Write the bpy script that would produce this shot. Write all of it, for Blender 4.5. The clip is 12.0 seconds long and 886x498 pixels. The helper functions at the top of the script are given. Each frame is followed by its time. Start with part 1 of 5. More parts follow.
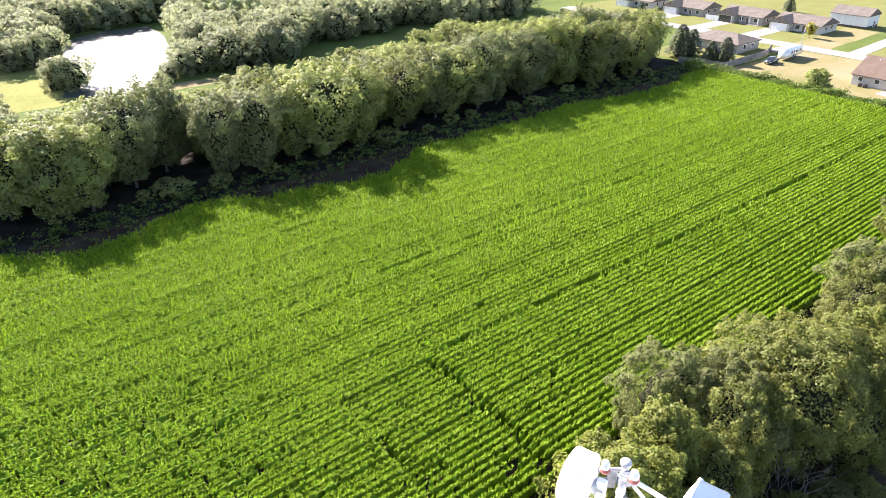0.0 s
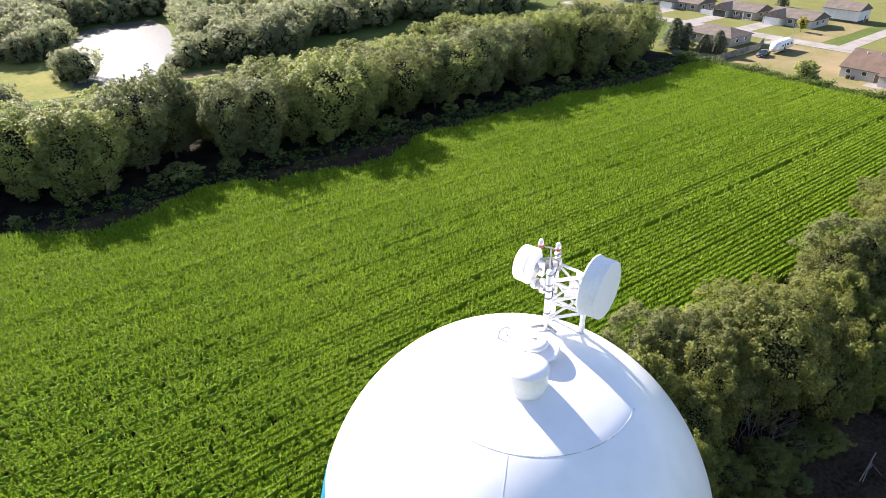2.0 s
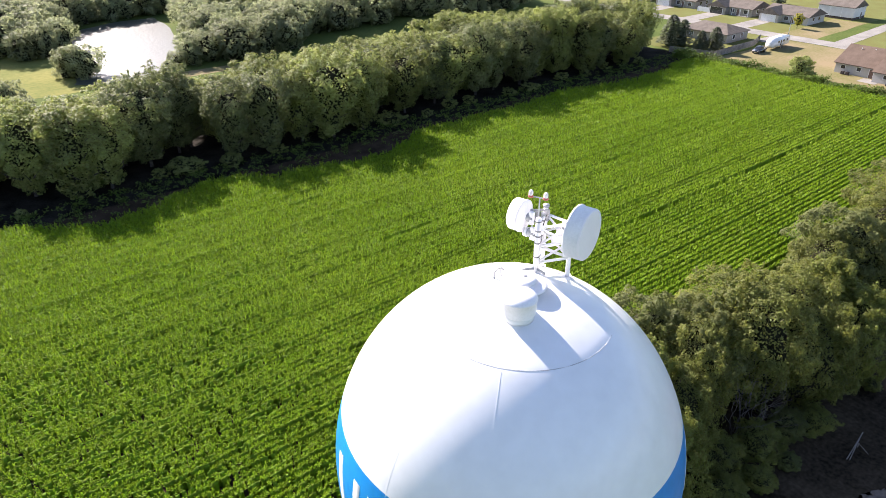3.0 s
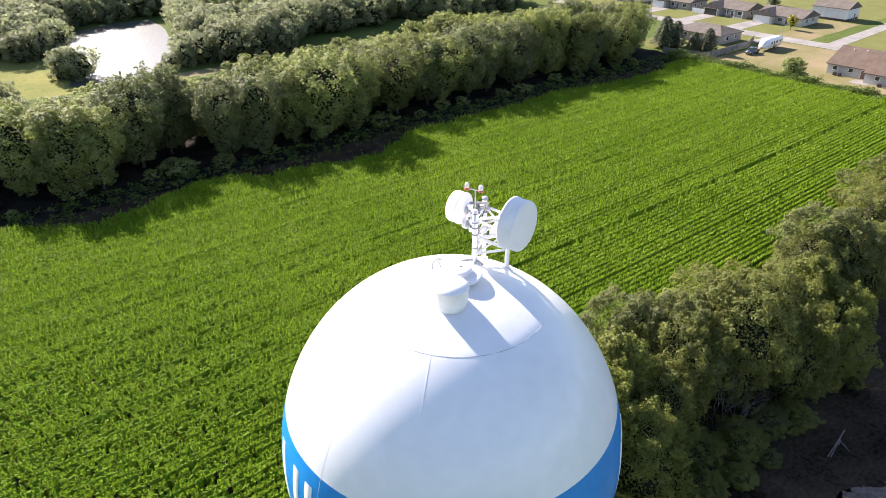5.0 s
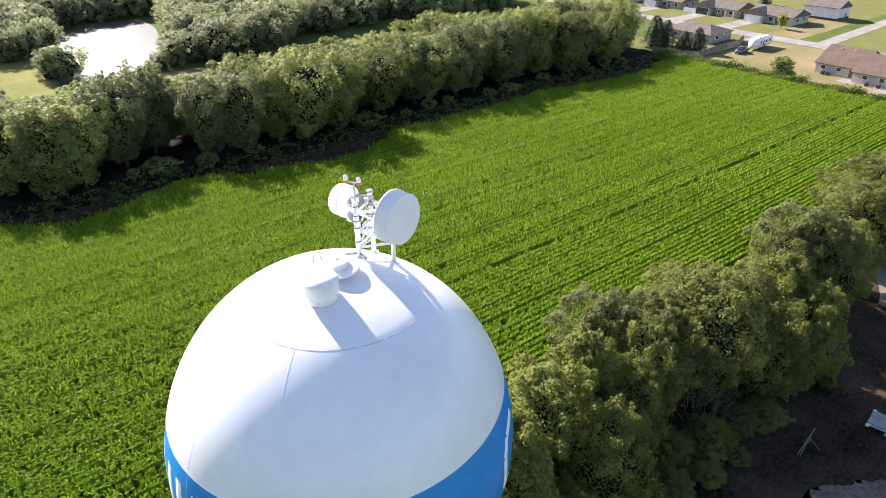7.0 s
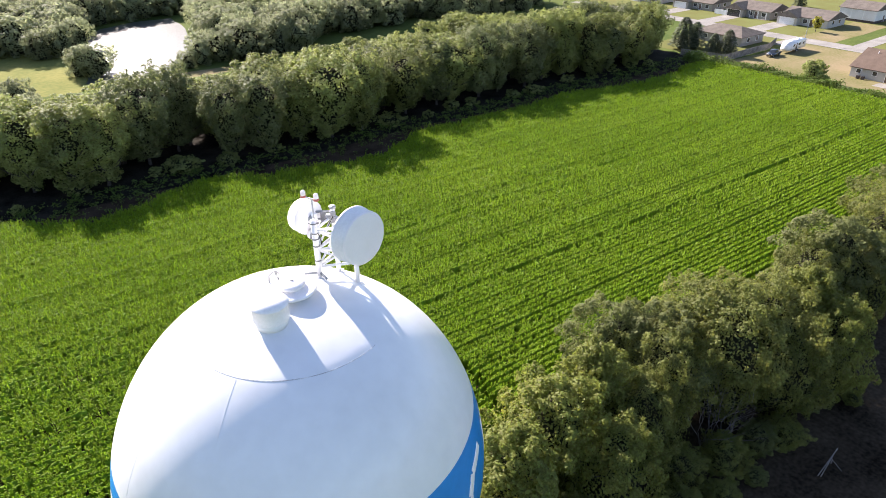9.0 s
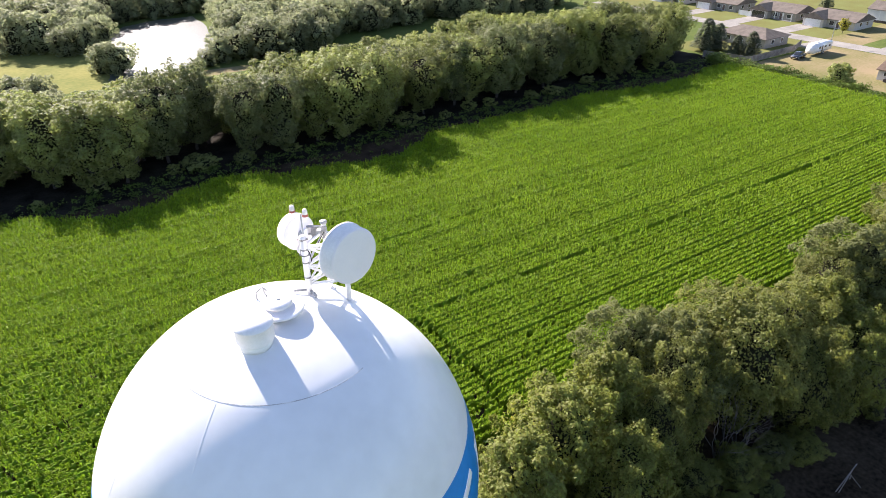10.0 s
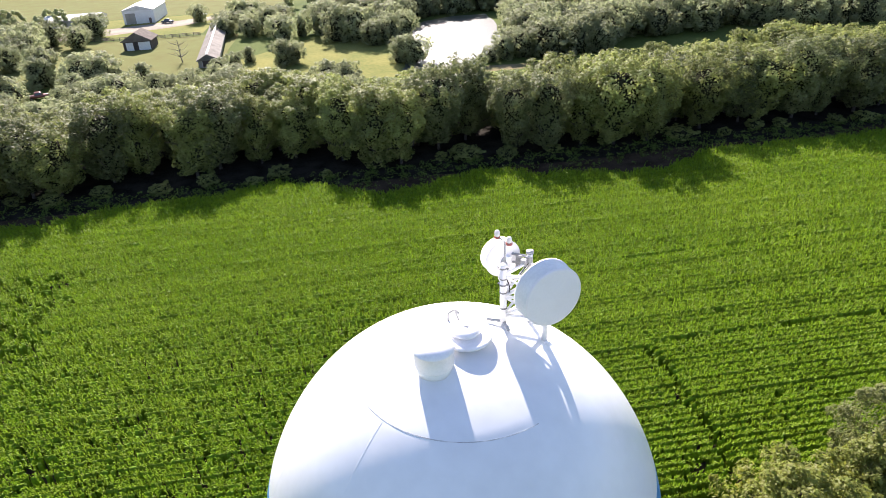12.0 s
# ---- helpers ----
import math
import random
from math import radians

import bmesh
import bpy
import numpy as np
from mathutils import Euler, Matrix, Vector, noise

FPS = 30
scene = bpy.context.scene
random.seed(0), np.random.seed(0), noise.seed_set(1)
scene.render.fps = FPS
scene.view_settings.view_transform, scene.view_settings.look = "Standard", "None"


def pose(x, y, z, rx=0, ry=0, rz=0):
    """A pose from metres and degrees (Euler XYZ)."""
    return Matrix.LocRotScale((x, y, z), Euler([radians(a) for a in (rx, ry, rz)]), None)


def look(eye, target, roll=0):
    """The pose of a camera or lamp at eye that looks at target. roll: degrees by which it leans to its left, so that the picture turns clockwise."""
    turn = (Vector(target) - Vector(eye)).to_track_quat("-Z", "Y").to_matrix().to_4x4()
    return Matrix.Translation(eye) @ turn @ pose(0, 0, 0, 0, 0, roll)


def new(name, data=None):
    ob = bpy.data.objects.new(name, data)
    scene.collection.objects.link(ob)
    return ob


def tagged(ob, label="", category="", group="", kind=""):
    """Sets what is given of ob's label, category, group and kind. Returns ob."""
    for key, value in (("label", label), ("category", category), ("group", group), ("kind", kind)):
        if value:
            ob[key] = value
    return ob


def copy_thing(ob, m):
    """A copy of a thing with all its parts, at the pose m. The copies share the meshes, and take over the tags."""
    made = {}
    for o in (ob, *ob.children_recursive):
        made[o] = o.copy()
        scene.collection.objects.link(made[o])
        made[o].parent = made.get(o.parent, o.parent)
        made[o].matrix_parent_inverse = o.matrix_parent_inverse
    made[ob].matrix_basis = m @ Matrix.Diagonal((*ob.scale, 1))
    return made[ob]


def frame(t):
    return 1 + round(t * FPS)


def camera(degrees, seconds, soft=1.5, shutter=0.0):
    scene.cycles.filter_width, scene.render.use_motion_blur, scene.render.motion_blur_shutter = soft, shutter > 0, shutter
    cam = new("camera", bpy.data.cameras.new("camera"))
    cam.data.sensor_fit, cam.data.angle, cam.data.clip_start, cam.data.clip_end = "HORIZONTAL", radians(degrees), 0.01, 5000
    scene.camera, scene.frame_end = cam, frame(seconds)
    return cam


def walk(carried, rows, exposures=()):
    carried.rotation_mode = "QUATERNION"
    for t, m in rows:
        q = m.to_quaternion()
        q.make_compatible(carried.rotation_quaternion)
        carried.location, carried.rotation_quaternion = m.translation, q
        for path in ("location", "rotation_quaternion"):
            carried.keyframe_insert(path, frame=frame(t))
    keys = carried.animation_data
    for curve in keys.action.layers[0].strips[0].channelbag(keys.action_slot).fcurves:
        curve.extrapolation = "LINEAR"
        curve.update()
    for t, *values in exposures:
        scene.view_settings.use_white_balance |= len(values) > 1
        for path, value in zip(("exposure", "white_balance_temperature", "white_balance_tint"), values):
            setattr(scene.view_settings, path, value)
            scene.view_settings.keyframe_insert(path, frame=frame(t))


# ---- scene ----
cam = camera(68.9, 12.0, soft=0.8)
PATH = [
    (0, (1.532, -1.208, 44.341), (1.498, 0.532, 43.357), -0.8),
    (0.5, (1.527, -2.178, 44.387), (1.493, -0.438, 43.401), -0.8),
    (1, (1.556, -3.433, 44.407), (1.522, -1.695, 43.42), -0.8),
    (1.5, (1.572, -4.901, 44.451), (1.54, -3.163, 43.462), -0.8),
    (2, (1.635, -6.482, 44.351), (1.603, -4.746, 43.359), -0.7),
    (2.5, (1.63, -7.788, 44.307), (1.599, -6.053, 43.313), -0.8),
    (3, (1.599, -8.514, 44.304), (1.569, -6.78, 43.309), -0.8),
    (5, (2.94, -8.932, 44.269), (2.913, -7.195, 43.278), -0.8),
    (5.5, (3.669, -8.991, 44.217), (3.644, -7.254, 43.226), -0.8),
    (6, (4.419, -8.969, 44.107), (4.395, -7.232, 43.116), -0.7),
    (6.5, (5.038, -8.927, 44.046), (5.016, -7.19, 43.055), -0.7),
    (7, (5.563, -8.852, 44.03), (5.54, -7.115, 43.039), -0.8),
    (8.8, (6.812, -7.923, 43.934), (6.788, -6.185, 42.943), -1.0),
    (9, (6.822, -7.747, 43.924), (6.721, -6.012, 42.935), -1.0),
    (9.5, (7.097, -7.416, 43.955), (6.98, -5.682, 42.964), -1.0),
    (10, (7.263, -7.052, 43.997), (7.108, -5.321, 43.006), -1.0),
    (10.1, (7.295, -6.994, 43.992), (7.120, -5.264, 43.004), -1.1),
    (10.2, (7.327, -6.936, 43.988), (6.948, -5.238, 43.002), -1.3),
    (10.3, (7.360, -6.877, 43.983), (6.787, -5.233, 43.000), -1.6),
    (10.4, (7.392, -6.819, 43.979), (6.793, -5.183, 42.997), -1.6),
    (10.5, (7.424, -6.761, 43.974), (6.833, -5.12, 42.995), -1.6),
    (10.6, (7.454, -6.680, 43.980), (6.761, -5.078, 43.003), -2.2),
    (10.7, (7.484, -6.599, 43.986), (6.612, -5.086, 43.011), -3.0),
    (10.8, (7.515, -6.518, 43.991), (6.641, -5.004, 43.019), -3.1),
    (11, (7.575, -6.356, 44.003), (6.697, -4.842, 43.036), -3.1),
    (11.5, (7.589, -5.942, 43.977), (6.712, -4.426, 43.01), -3.2),
    (12, (7.653, -5.486, 43.954), (6.778, -3.968, 42.989), -3.1),
]
walk(cam, [(t, look(eye, target, roll)) for t, eye, target, roll in PATH],
     exposures=[(0, 2.25), (0.7, 2.15), (1.5, 1.8), (2.5, 1.57), (12, 1.57)])

# ---------------------------------------------------------------- world and light
scene.view_settings.use_white_balance = True
scene.view_settings.white_balance_temperature, scene.view_settings.white_balance_tint = 6500, 22
SUN_AZ, SUN_EL = radians(131.0), radians(31.5)
sun_dir = Vector((math.cos(SUN_AZ) * math.cos(SUN_EL), math.sin(SUN_AZ) * math.cos(SUN_EL), math.sin(SUN_EL)))
world = bpy.data.worlds.new("world")
scene.world = world
world.use_nodes = True
wn, wl = world.node_tree.nodes, world.node_tree.links
sky = wn.new("ShaderNodeTexSky")
sky.sky_type, sky.sun_disc = "NISHITA", False
sky.sun_elevation, sky.sun_rotation = SUN_EL, radians(90) - SUN_AZ
sky.air_density, sky.dust_density, sky.ozone_density = 1.0, 0.5, 1.5
wl.new(sky.outputs[0], wn["Background"].inputs[0])
wn["Background"].inputs[1].default_value = 0.084
sun_data = bpy.data.lights.new("sun", "SUN")
sun_data.energy, sun_data.angle, sun_data.color = 5.5, radians(0.53), (1.0, 0.94, 0.84)
sun = new("sun", sun_data)
sun.matrix_world = look(sun_dir * 300, (0, 0, 0))

# ---------------------------------------------------------------- the plan: u runs along the crop rows, v across them
ROW_TURN = radians(37.8)
UV = Matrix.Rotation(ROW_TURN, 4, "Z")
CU, SU = math.cos(ROW_TURN), math.sin(ROW_TURN)


def at_uv(u, v, z=0.0, turn=0.0, scale=1.0):
    m = UV @ Matrix.Translation((u, v, z)) @ Matrix.Rotation(radians(turn), 4, "Z")
    return m @ Matrix.Scale(scale, 4) if scale != 1.0 else m


# ---------------------------------------------------------------- materials
def mat(name, color, rough=0.7, metal=0.0, vary=0.12, scale=3.0, fine=40.0, bump=0.0, spec=0.4, second=None, coat=0.0, island=0.0, per_object=0.0):
    """A surface of one base colour with variation at two scales, and fine relief."""
    m = bpy.data.materials.new(name)
    m.use_nodes = True
    n, l = m.node_tree.nodes, m.node_tree.links
    b = n["Principled BSDF"]
    b.inputs["Roughness"].default_value, b.inputs["Metallic"].default_value = rough, metal
    b.inputs["Specular IOR Level"].default_value = spec
    b.inputs["Coat Weight"].default_value = coat
    tc = n.new("ShaderNodeTexCoord")
    big, small = n.new("ShaderNodeTexNoise"), n.new("ShaderNodeTexNoise")
    big.inputs["Scale"].default_value, small.inputs["Scale"].default_value = scale, fine
    big.inputs["Detail"].default_value, small.inputs["Detail"].default_value = 5, 3
    l.new(tc.outputs["Object"], big.inputs["Vector"])
    l.new(tc.outputs["Object"], small.inputs["Vector"])
    mixf = n.new("ShaderNodeMix")
    mixf.data_type = "FLOAT"
    mixf.inputs[0].default_value = 0.4
    l.new(big.outputs["Fac"], mixf.inputs[2])
    l.new(small.outputs["Fac"], mixf.inputs[3])
    ramp = n.new("ShaderNodeValToRGB")
    other = second or [c * (1 - 2.2 * vary) for c in color]
    bright = [min(1, c * (1 + vary)) for c in color]
    ramp.color_ramp.elements[0].position, ramp.color_ramp.elements[1].position = 0.36, 0.62
    ramp.color_ramp.elements[0].color = (*other, 1)
    ramp.color_ramp.elements[1].color = (*bright, 1)
    l.new(mixf.outputs[0], ramp.inputs[0])
    out = ramp.outputs[0]
    for amount, node, socket in ((island, "ShaderNodeNewGeometry", "Random Per Island"), (per_object, "ShaderNodeObjectInfo", "Random")):
        if amount:
            src, mr, hsv = n.new(node), n.new("ShaderNodeMapRange"), n.new("ShaderNodeHueSaturation")
            mr.inputs["To Min"].default_value, mr.inputs["To Max"].default_value = 1 - amount, 1 + amount
            l.new(src.outputs[socket], mr.inputs["Value"])
            l.new(mr.outputs[0], hsv.inputs["Value"])
            l.new(out, hsv.inputs["Color"])
            out = hsv.outputs[0]
    l.new(out, b.inputs["Base Color"])
    if bump:
        bn = n.new("ShaderNodeBump")
        bn.inputs["Strength"].default_value, bn.inputs["Distance"].default_value = bump, 0.05
        l.new(mixf.outputs[0], bn.inputs["Height"])
        l.new(bn.outputs[0], b.inputs["Normal"])
    return m


def leaf_mat(name, color, second, trans=0.35, rough=0.5, hue=0.03, value=0.35, gloss=0.3, per_object=0.15, scale=0.25, through_gain=(1.0, 1.0, 1.0)):
    """Foliage: each leaf or clump varies in value and hue, light comes through."""
    m = bpy.data.materials.new(name)
    m.use_nodes = True
    n, l = m.node_tree.nodes, m.node_tree.links
    b = n["Principled BSDF"]
    b.inputs["Roughness"].default_value, b.inputs["Specular IOR Level"].default_value = rough, gloss
    geo, tc, noise_n = n.new("ShaderNodeNewGeometry"), n.new("ShaderNodeTexCoord"), n.new("ShaderNodeTexNoise")
    noise_n.inputs["Scale"].default_value, noise_n.inputs["Detail"].default_value = scale, 4
    l.new(tc.outputs["Object"], noise_n.inputs["Vector"])
    mix = n.new("ShaderNodeMix")
    mix.data_type = "RGBA"
    mix.inputs[6].default_value, mix.inputs[7].default_value = (*color, 1), (*second, 1)
    half = n.new("ShaderNodeMapRange")
    half.inputs["From Min"].default_value, half.inputs["From Max"].default_value = 0.35, 0.65
    l.new(noise_n.outputs["Fac"], half.inputs["Value"])
    l.new(half.outputs[0], mix.inputs[0])
    hsv = n.new("ShaderNodeHueSaturation")
    for socket, target, amount, centre in (("Value", "Value", value, 1.0), ("Hue", "Hue", hue, 0.5)):
        mr = n.new("ShaderNodeMapRange")
        mr.inputs["To Min"].default_value, mr.inputs["To Max"].default_value = centre - amount, centre + amount
        l.new(geo.outputs["Random Per Island"], mr.inputs["Value"])
        l.new(mr.outputs[0], hsv.inputs[target])
    l.new(mix.outputs[2], hsv.inputs["Color"])
    out = hsv.outputs[0]
    info, mr2, hsv2 = n.new("ShaderNodeObjectInfo"), n.new("ShaderNodeMapRange"), n.new("ShaderNodeHueSaturation")
    mr2.inputs["To Min"].default_value, mr2.inputs["To Max"].default_value = 1 - per_object, 1 + per_object
    l.new(info.outputs["Random"], mr2.inputs["Value"])
    l.new(mr2.outputs[0], hsv2.inputs["Value"])
    l.new(out, hsv2.inputs["Color"])
    out = hsv2.outputs[0]
    l.new(out, b.inputs["Base Color"])
    tr, add = n.new("ShaderNodeBsdfTranslucent"), n.new("ShaderNodeMixShader")
    gain = n.new("ShaderNodeMix")
    gain.data_type, gain.blend_type = "RGBA", "MULTIPLY"
    gain.inputs[0].default_value = 1.0
    gain.inputs[7].default_value = (*through_gain, 1)
    l.new(out, gain.inputs[6])
    l.new(gain.outputs[2], tr.inputs["Color"])
    add.inputs[0].default_value = trans
    l.new(b.outputs[0], add.inputs[1])
    l.new(tr.outputs[0], add.inputs[2])
    l.new(add.outputs[0], n["Material Output"].inputs[0])
    return m


M_GRASS = mat("grass", (0.085, 0.105, 0.030), 0.95, spec=0.03, vary=0.25, scale=0.05, fine=1.2, bump=0.4, second=(0.055, 0.085, 0.022))
M_MEADOW = mat("meadow_grass", (0.170, 0.162, 0.050), 0.95, spec=0.03, vary=0.25, scale=0.06, fine=0.9, bump=0.4, second=(0.118, 0.140, 0.038))
M_LAWN = mat("lawn", (0.122, 0.136, 0.047), 0.95, spec=0.03, vary=0.15, scale=0.15, fine=2.0, bump=0.2, second=(0.125, 0.12, 0.042))
M_DRY = mat("dry_grass", (0.195, 0.155, 0.092), 0.95, spec=0.03, vary=0.2, scale=0.09, fine=1.5, bump=0.3, second=(0.135, 0.135, 0.05))
M_SOIL = mat("field_soil", (0.060, 0.042, 0.028), 0.95, spec=0.03, vary=0.3, scale=0.3, fine=8, bump=0.6)
M_DIRT = mat("packed_dirt", (0.185, 0.15, 0.125), 0.95, spec=0.03, vary=0.25, scale=0.15, fine=2.5, bump=0.4)
M_GRAVEL = mat("gravel", (0.30, 0.26, 0.21), 0.95, spec=0.05, vary=0.2, scale=0.12, fine=6, bump=0.5)
M_CONCRETE = mat("concrete", (0.25, 0.238, 0.215), 0.9, spec=0.08, vary=0.12, scale=0.2, fine=3, bump=0.15)
# Ground under the windbreak: the trees' shade is put into this dark colour.
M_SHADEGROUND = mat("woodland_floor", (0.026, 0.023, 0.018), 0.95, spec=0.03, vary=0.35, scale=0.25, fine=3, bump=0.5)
# Lot earth: the near trees' shade is painted into its colour.
M_LOT = mat("lot_earth_darkened_for_shade", (0.052, 0.039, 0.026), 0.95, spec=0.03, vary=0.35, scale=0.2, fine=2.5, bump=0.5)
M_TANK = mat("white_tank_paint", (0.825, 0.835, 0.835), 0.30, vary=0.03, scale=0.35, fine=2.5, spec=0.6)
M_BLUE = mat("blue_band_paint", (0.004, 0.25, 0.64), 0.32, vary=0.06, scale=0.5, fine=5, spec=0.5)
M_WHITE = mat("white_paint", (0.90, 0.885, 0.885), 0.45, vary=0.04, scale=2, fine=20, spec=0.5)
M_GALV = mat("galvanised_steel", (0.40, 0.41, 0.42), 0.5, 0.4, vary=0.12, scale=6, fine=60)
M_CLAMP = mat("dark_weathered_steel", (0.30, 0.30, 0.305), 0.5, 0.5, vary=0.2, scale=8, fine=60)
M_GREYFACE = mat("grey_radome", (0.94, 0.895, 0.90), 0.6, vary=0.012, scale=2, fine=25)
M_BLACK = mat("black_rubber", (0.02, 0.02, 0.021), 0.6, vary=0.2, scale=8, fine=60)
M_RED = mat("red_lens", (0.52, 0.14, 0.11), 0.35, vary=0.05, scale=8, fine=50)
M_CLEAR = mat("frosted_lens", (0.88, 0.82, 0.80), 0.25, vary=0.05, scale=8, fine=50)
M_SEAM = mat("weathered_weld", (0.66, 0.65, 0.63), 0.6, vary=0.25, scale=1.5, fine=14)
M_BARK = mat("bark", (0.10, 0.082, 0.066), 0.95, vary=0.3, scale=3, fine=22, bump=0.8)
M_DEADWOOD = mat("dead_wood", (0.20, 0.18, 0.16), 0.95, vary=0.2, scale=3, fine=20, bump=0.5)
M_CORN = leaf_mat("corn_leaf", (0.172, 0.280, 0.013), (0.202, 0.308, 0.018), 0.37, 0.45, 0.010, 0.35, 0.10, 0.0, 0.06)
# Row insides: a darker copy of the leaf green stands in for shade.
M_CORN_SHADE = leaf_mat("lower_corn_in_shade_tone", (0.110, 0.190, 0.012), (0.130, 0.210, 0.015), 0.03, 0.6, 0.01, 0.22, 0.08, 0.0, 0.4)
M_WEED = leaf_mat("weed_leaf", (0.100, 0.155, 0.022), (0.125, 0.175, 0.028), 0.35, 0.55, 0.02, 0.35, 0.3, 0.0, 0.2)
# Crown insides: a near-black tone paints in the shade between the leaves.
M_CROWN_SHADE = mat("crown_inside_dark_for_shade", (0.030, 0.030, 0.018), 0.95, spec=0.02, vary=0.3, scale=1.5, fine=9, bump=0.8)
M_LEAF_BELT = leaf_mat("windbreak_leaf", (0.215, 0.236, 0.080), (0.180, 0.202, 0.070), 0.40, 0.55, 0.012, 0.22, 0.10, 0.24, through_gain=(1.6, 1.65, 1.35))
M_LEAF_BELT_DARK = leaf_mat("dark_windbreak_leaf", (0.165, 0.182, 0.078), (0.130, 0.148, 0.064), 0.36, 0.55, 0.012, 0.22, 0.12, 0.2, through_gain=(1.5, 1.55, 1.3))
M_LEAF_OLIVE = leaf_mat("olive_leaf", (0.172, 0.184, 0.048), (0.125, 0.145, 0.042), 0.45, 0.5, 0.015, 0.28, 0.15, 0.12, 0.35, (1.7, 1.65, 1.2))
M_LEAF_BRIGHT = leaf_mat("yellow_green_leaf", (0.182, 0.196, 0.045), (0.140, 0.162, 0.039), 0.43, 0.5, 0.015, 0.28, 0.15, 0.10, 0.35, (1.7, 1.7, 1.2))
M_LEAF_SILVER = leaf_mat("grey_green_leaf", (0.152, 0.168, 0.060), (0.120, 0.138, 0.050), 0.45, 0.5, 0.012, 0.28, 0.15, 0.10, 0.35, (1.7, 1.65, 1.3))
# Far foliage: distance haze is mixed into this pale, bluish base colour.
M_LEAF_FAR = leaf_mat("haze_paled_woodland_leaf", (0.225, 0.240, 0.132), (0.190, 0.205, 0.112), 0.44, 0.6, 0.012, 0.18, 0.10, 0.2, through_gain=(2.0, 2.05, 1.9))
M_NEEDLE = leaf_mat("dark_needles", (0.120, 0.138, 0.078), (0.098, 0.116, 0.066), 0.15, 0.6, 0.01, 0.3, 0.2, 0.1)
M_YELLOW = leaf_mat("yellow_leaf", (0.42, 0.36, 0.04), (0.30, 0.30, 0.04), 0.35, 0.55, 0.01, 0.25, 0.25, 0.0)
M_ROOF_GREY = mat("grey_shingles", (0.145, 0.126, 0.108), 0.95, spec=0.08, vary=0.12, scale=0.6, fine=9, bump=0.3)
M_ROOF_BROWN = mat("brown_shingles", (0.135, 0.100, 0.078), 0.95, spec=0.08, vary=0.1, scale=0.6, fine=9, bump=0.3)
M_ROOF_PALE = mat("pale_metal_roof", (0.55, 0.55, 0.53), 0.6, vary=0.08, scale=0.5, fine=6)
M_ROOF_RUST = mat("weathered_barn_roof", (0.185, 0.170, 0.148), 0.85, spec=0.1, vary=0.2, scale=0.25, fine=3)
M_SIDING = mat("grey_siding", (0.29, 0.275, 0.245), 0.75, vary=0.06, scale=0.6, fine=8)
M_SIDING_PALE = mat("pale_siding", (0.45, 0.43, 0.395), 0.75, vary=0.06, scale=0.6, fine=8)
M_SIDING_WHITE = mat("white_siding", (0.66, 0.66, 0.65), 0.7, vary=0.05, scale=0.6, fine=8)
M_DARKWOOD = mat("dark_boards", (0.07, 0.055, 0.05), 0.85, vary=0.2, scale=1, fine=10)
M_FENCE = mat("weathered_fence_boards", (0.24, 0.215, 0.19), 0.9, vary=0.2, scale=0.8, fine=9, per_object=0.12)
M_GLASS = mat("dark_window_glass", (0.03, 0.035, 0.04), 0.08, vary=0.1, scale=1, fine=5, spec=0.7)
M_TRIM = mat("white_trim", (0.75, 0.75, 0.74), 0.6, vary=0.04, scale=2, fine=20)
M_DOOR = mat("brown_door_paint", (0.15, 0.10, 0.08), 0.6, vary=0.1, scale=2, fine=20)
M_CAR = mat("dark_car_paint", (0.035, 0.04, 0.05), 0.25, vary=0.08, scale=2, fine=20, spec=0.6, coat=0.6)
M_CARWHITE = mat("white_car_paint", (0.78, 0.78, 0.77), 0.3, vary=0.04, scale=2, fine=20, spec=0.5, coat=0.5)
M_CARRED = mat("red_car_paint", (0.26, 0.08, 0.065), 0.35, vary=0.1, scale=2, fine=20, coat=0.4)
M_DECK = mat("worn_aluminium_deck", (0.36, 0.35, 0.345), 0.55, 0.3, vary=0.2, scale=1.2, fine=14)

M_WATER = bpy.data.materials.new("pond_water")
M_WATER.use_nodes = True
_n, _l = M_WATER.node_tree.nodes, M_WATER.node_tree.links
_b = _n["Principled BSDF"]
_b.inputs["Base Color"].default_value = (0.045, 0.055, 0.045, 1)
_b.inputs["Roughness"].default_value, _b.inputs["IOR"].default_value = 0.43, 1.33
_t, _w, _bp = _n.new("ShaderNodeTexCoord"), _n.new("ShaderNodeTexNoise"), _n.new("ShaderNodeBump")
_w.inputs["Scale"].default_value, _w.inputs["Detail"].default_value = 0.9, 4
_bp.inputs["Strength"].default_value, _bp.inputs["Distance"].default_value = 0.4, 0.25
_l.new(_t.outputs["Object"], _w.inputs["Vector"])
_l.new(_w.outputs["Fac"], _bp.inputs["Height"])
_l.new(_bp.outputs[0], _b.inputs["Normal"])


# ---------------------------------------------------------------- building helpers
def to_mesh(name, bm, material, smooth=False):
    me = bpy.data.meshes.new(name)
    bmesh.ops.recalc_face_normals(bm, faces=bm.faces)
    bm.to_mesh(me)
    bm.free()
    for mm in material if isinstance(material, (list, tuple)) else (material,):
        me.materials.append(mm)
    if smooth:
        me.polygons.foreach_set("use_smooth", [True] * len(me.polygons))
    return me


def part(name, bm, material, parent, label="", smooth=False):
    ob = new(name, to_mesh(name, bm, material, smooth))
    ob.parent = parent
    return tagged(ob, label)


def thing(name, m, label, category, group="", kind=""):
    ob = new(name)
    ob.matrix_basis = m
    return tagged(ob, label, category, group, kind)


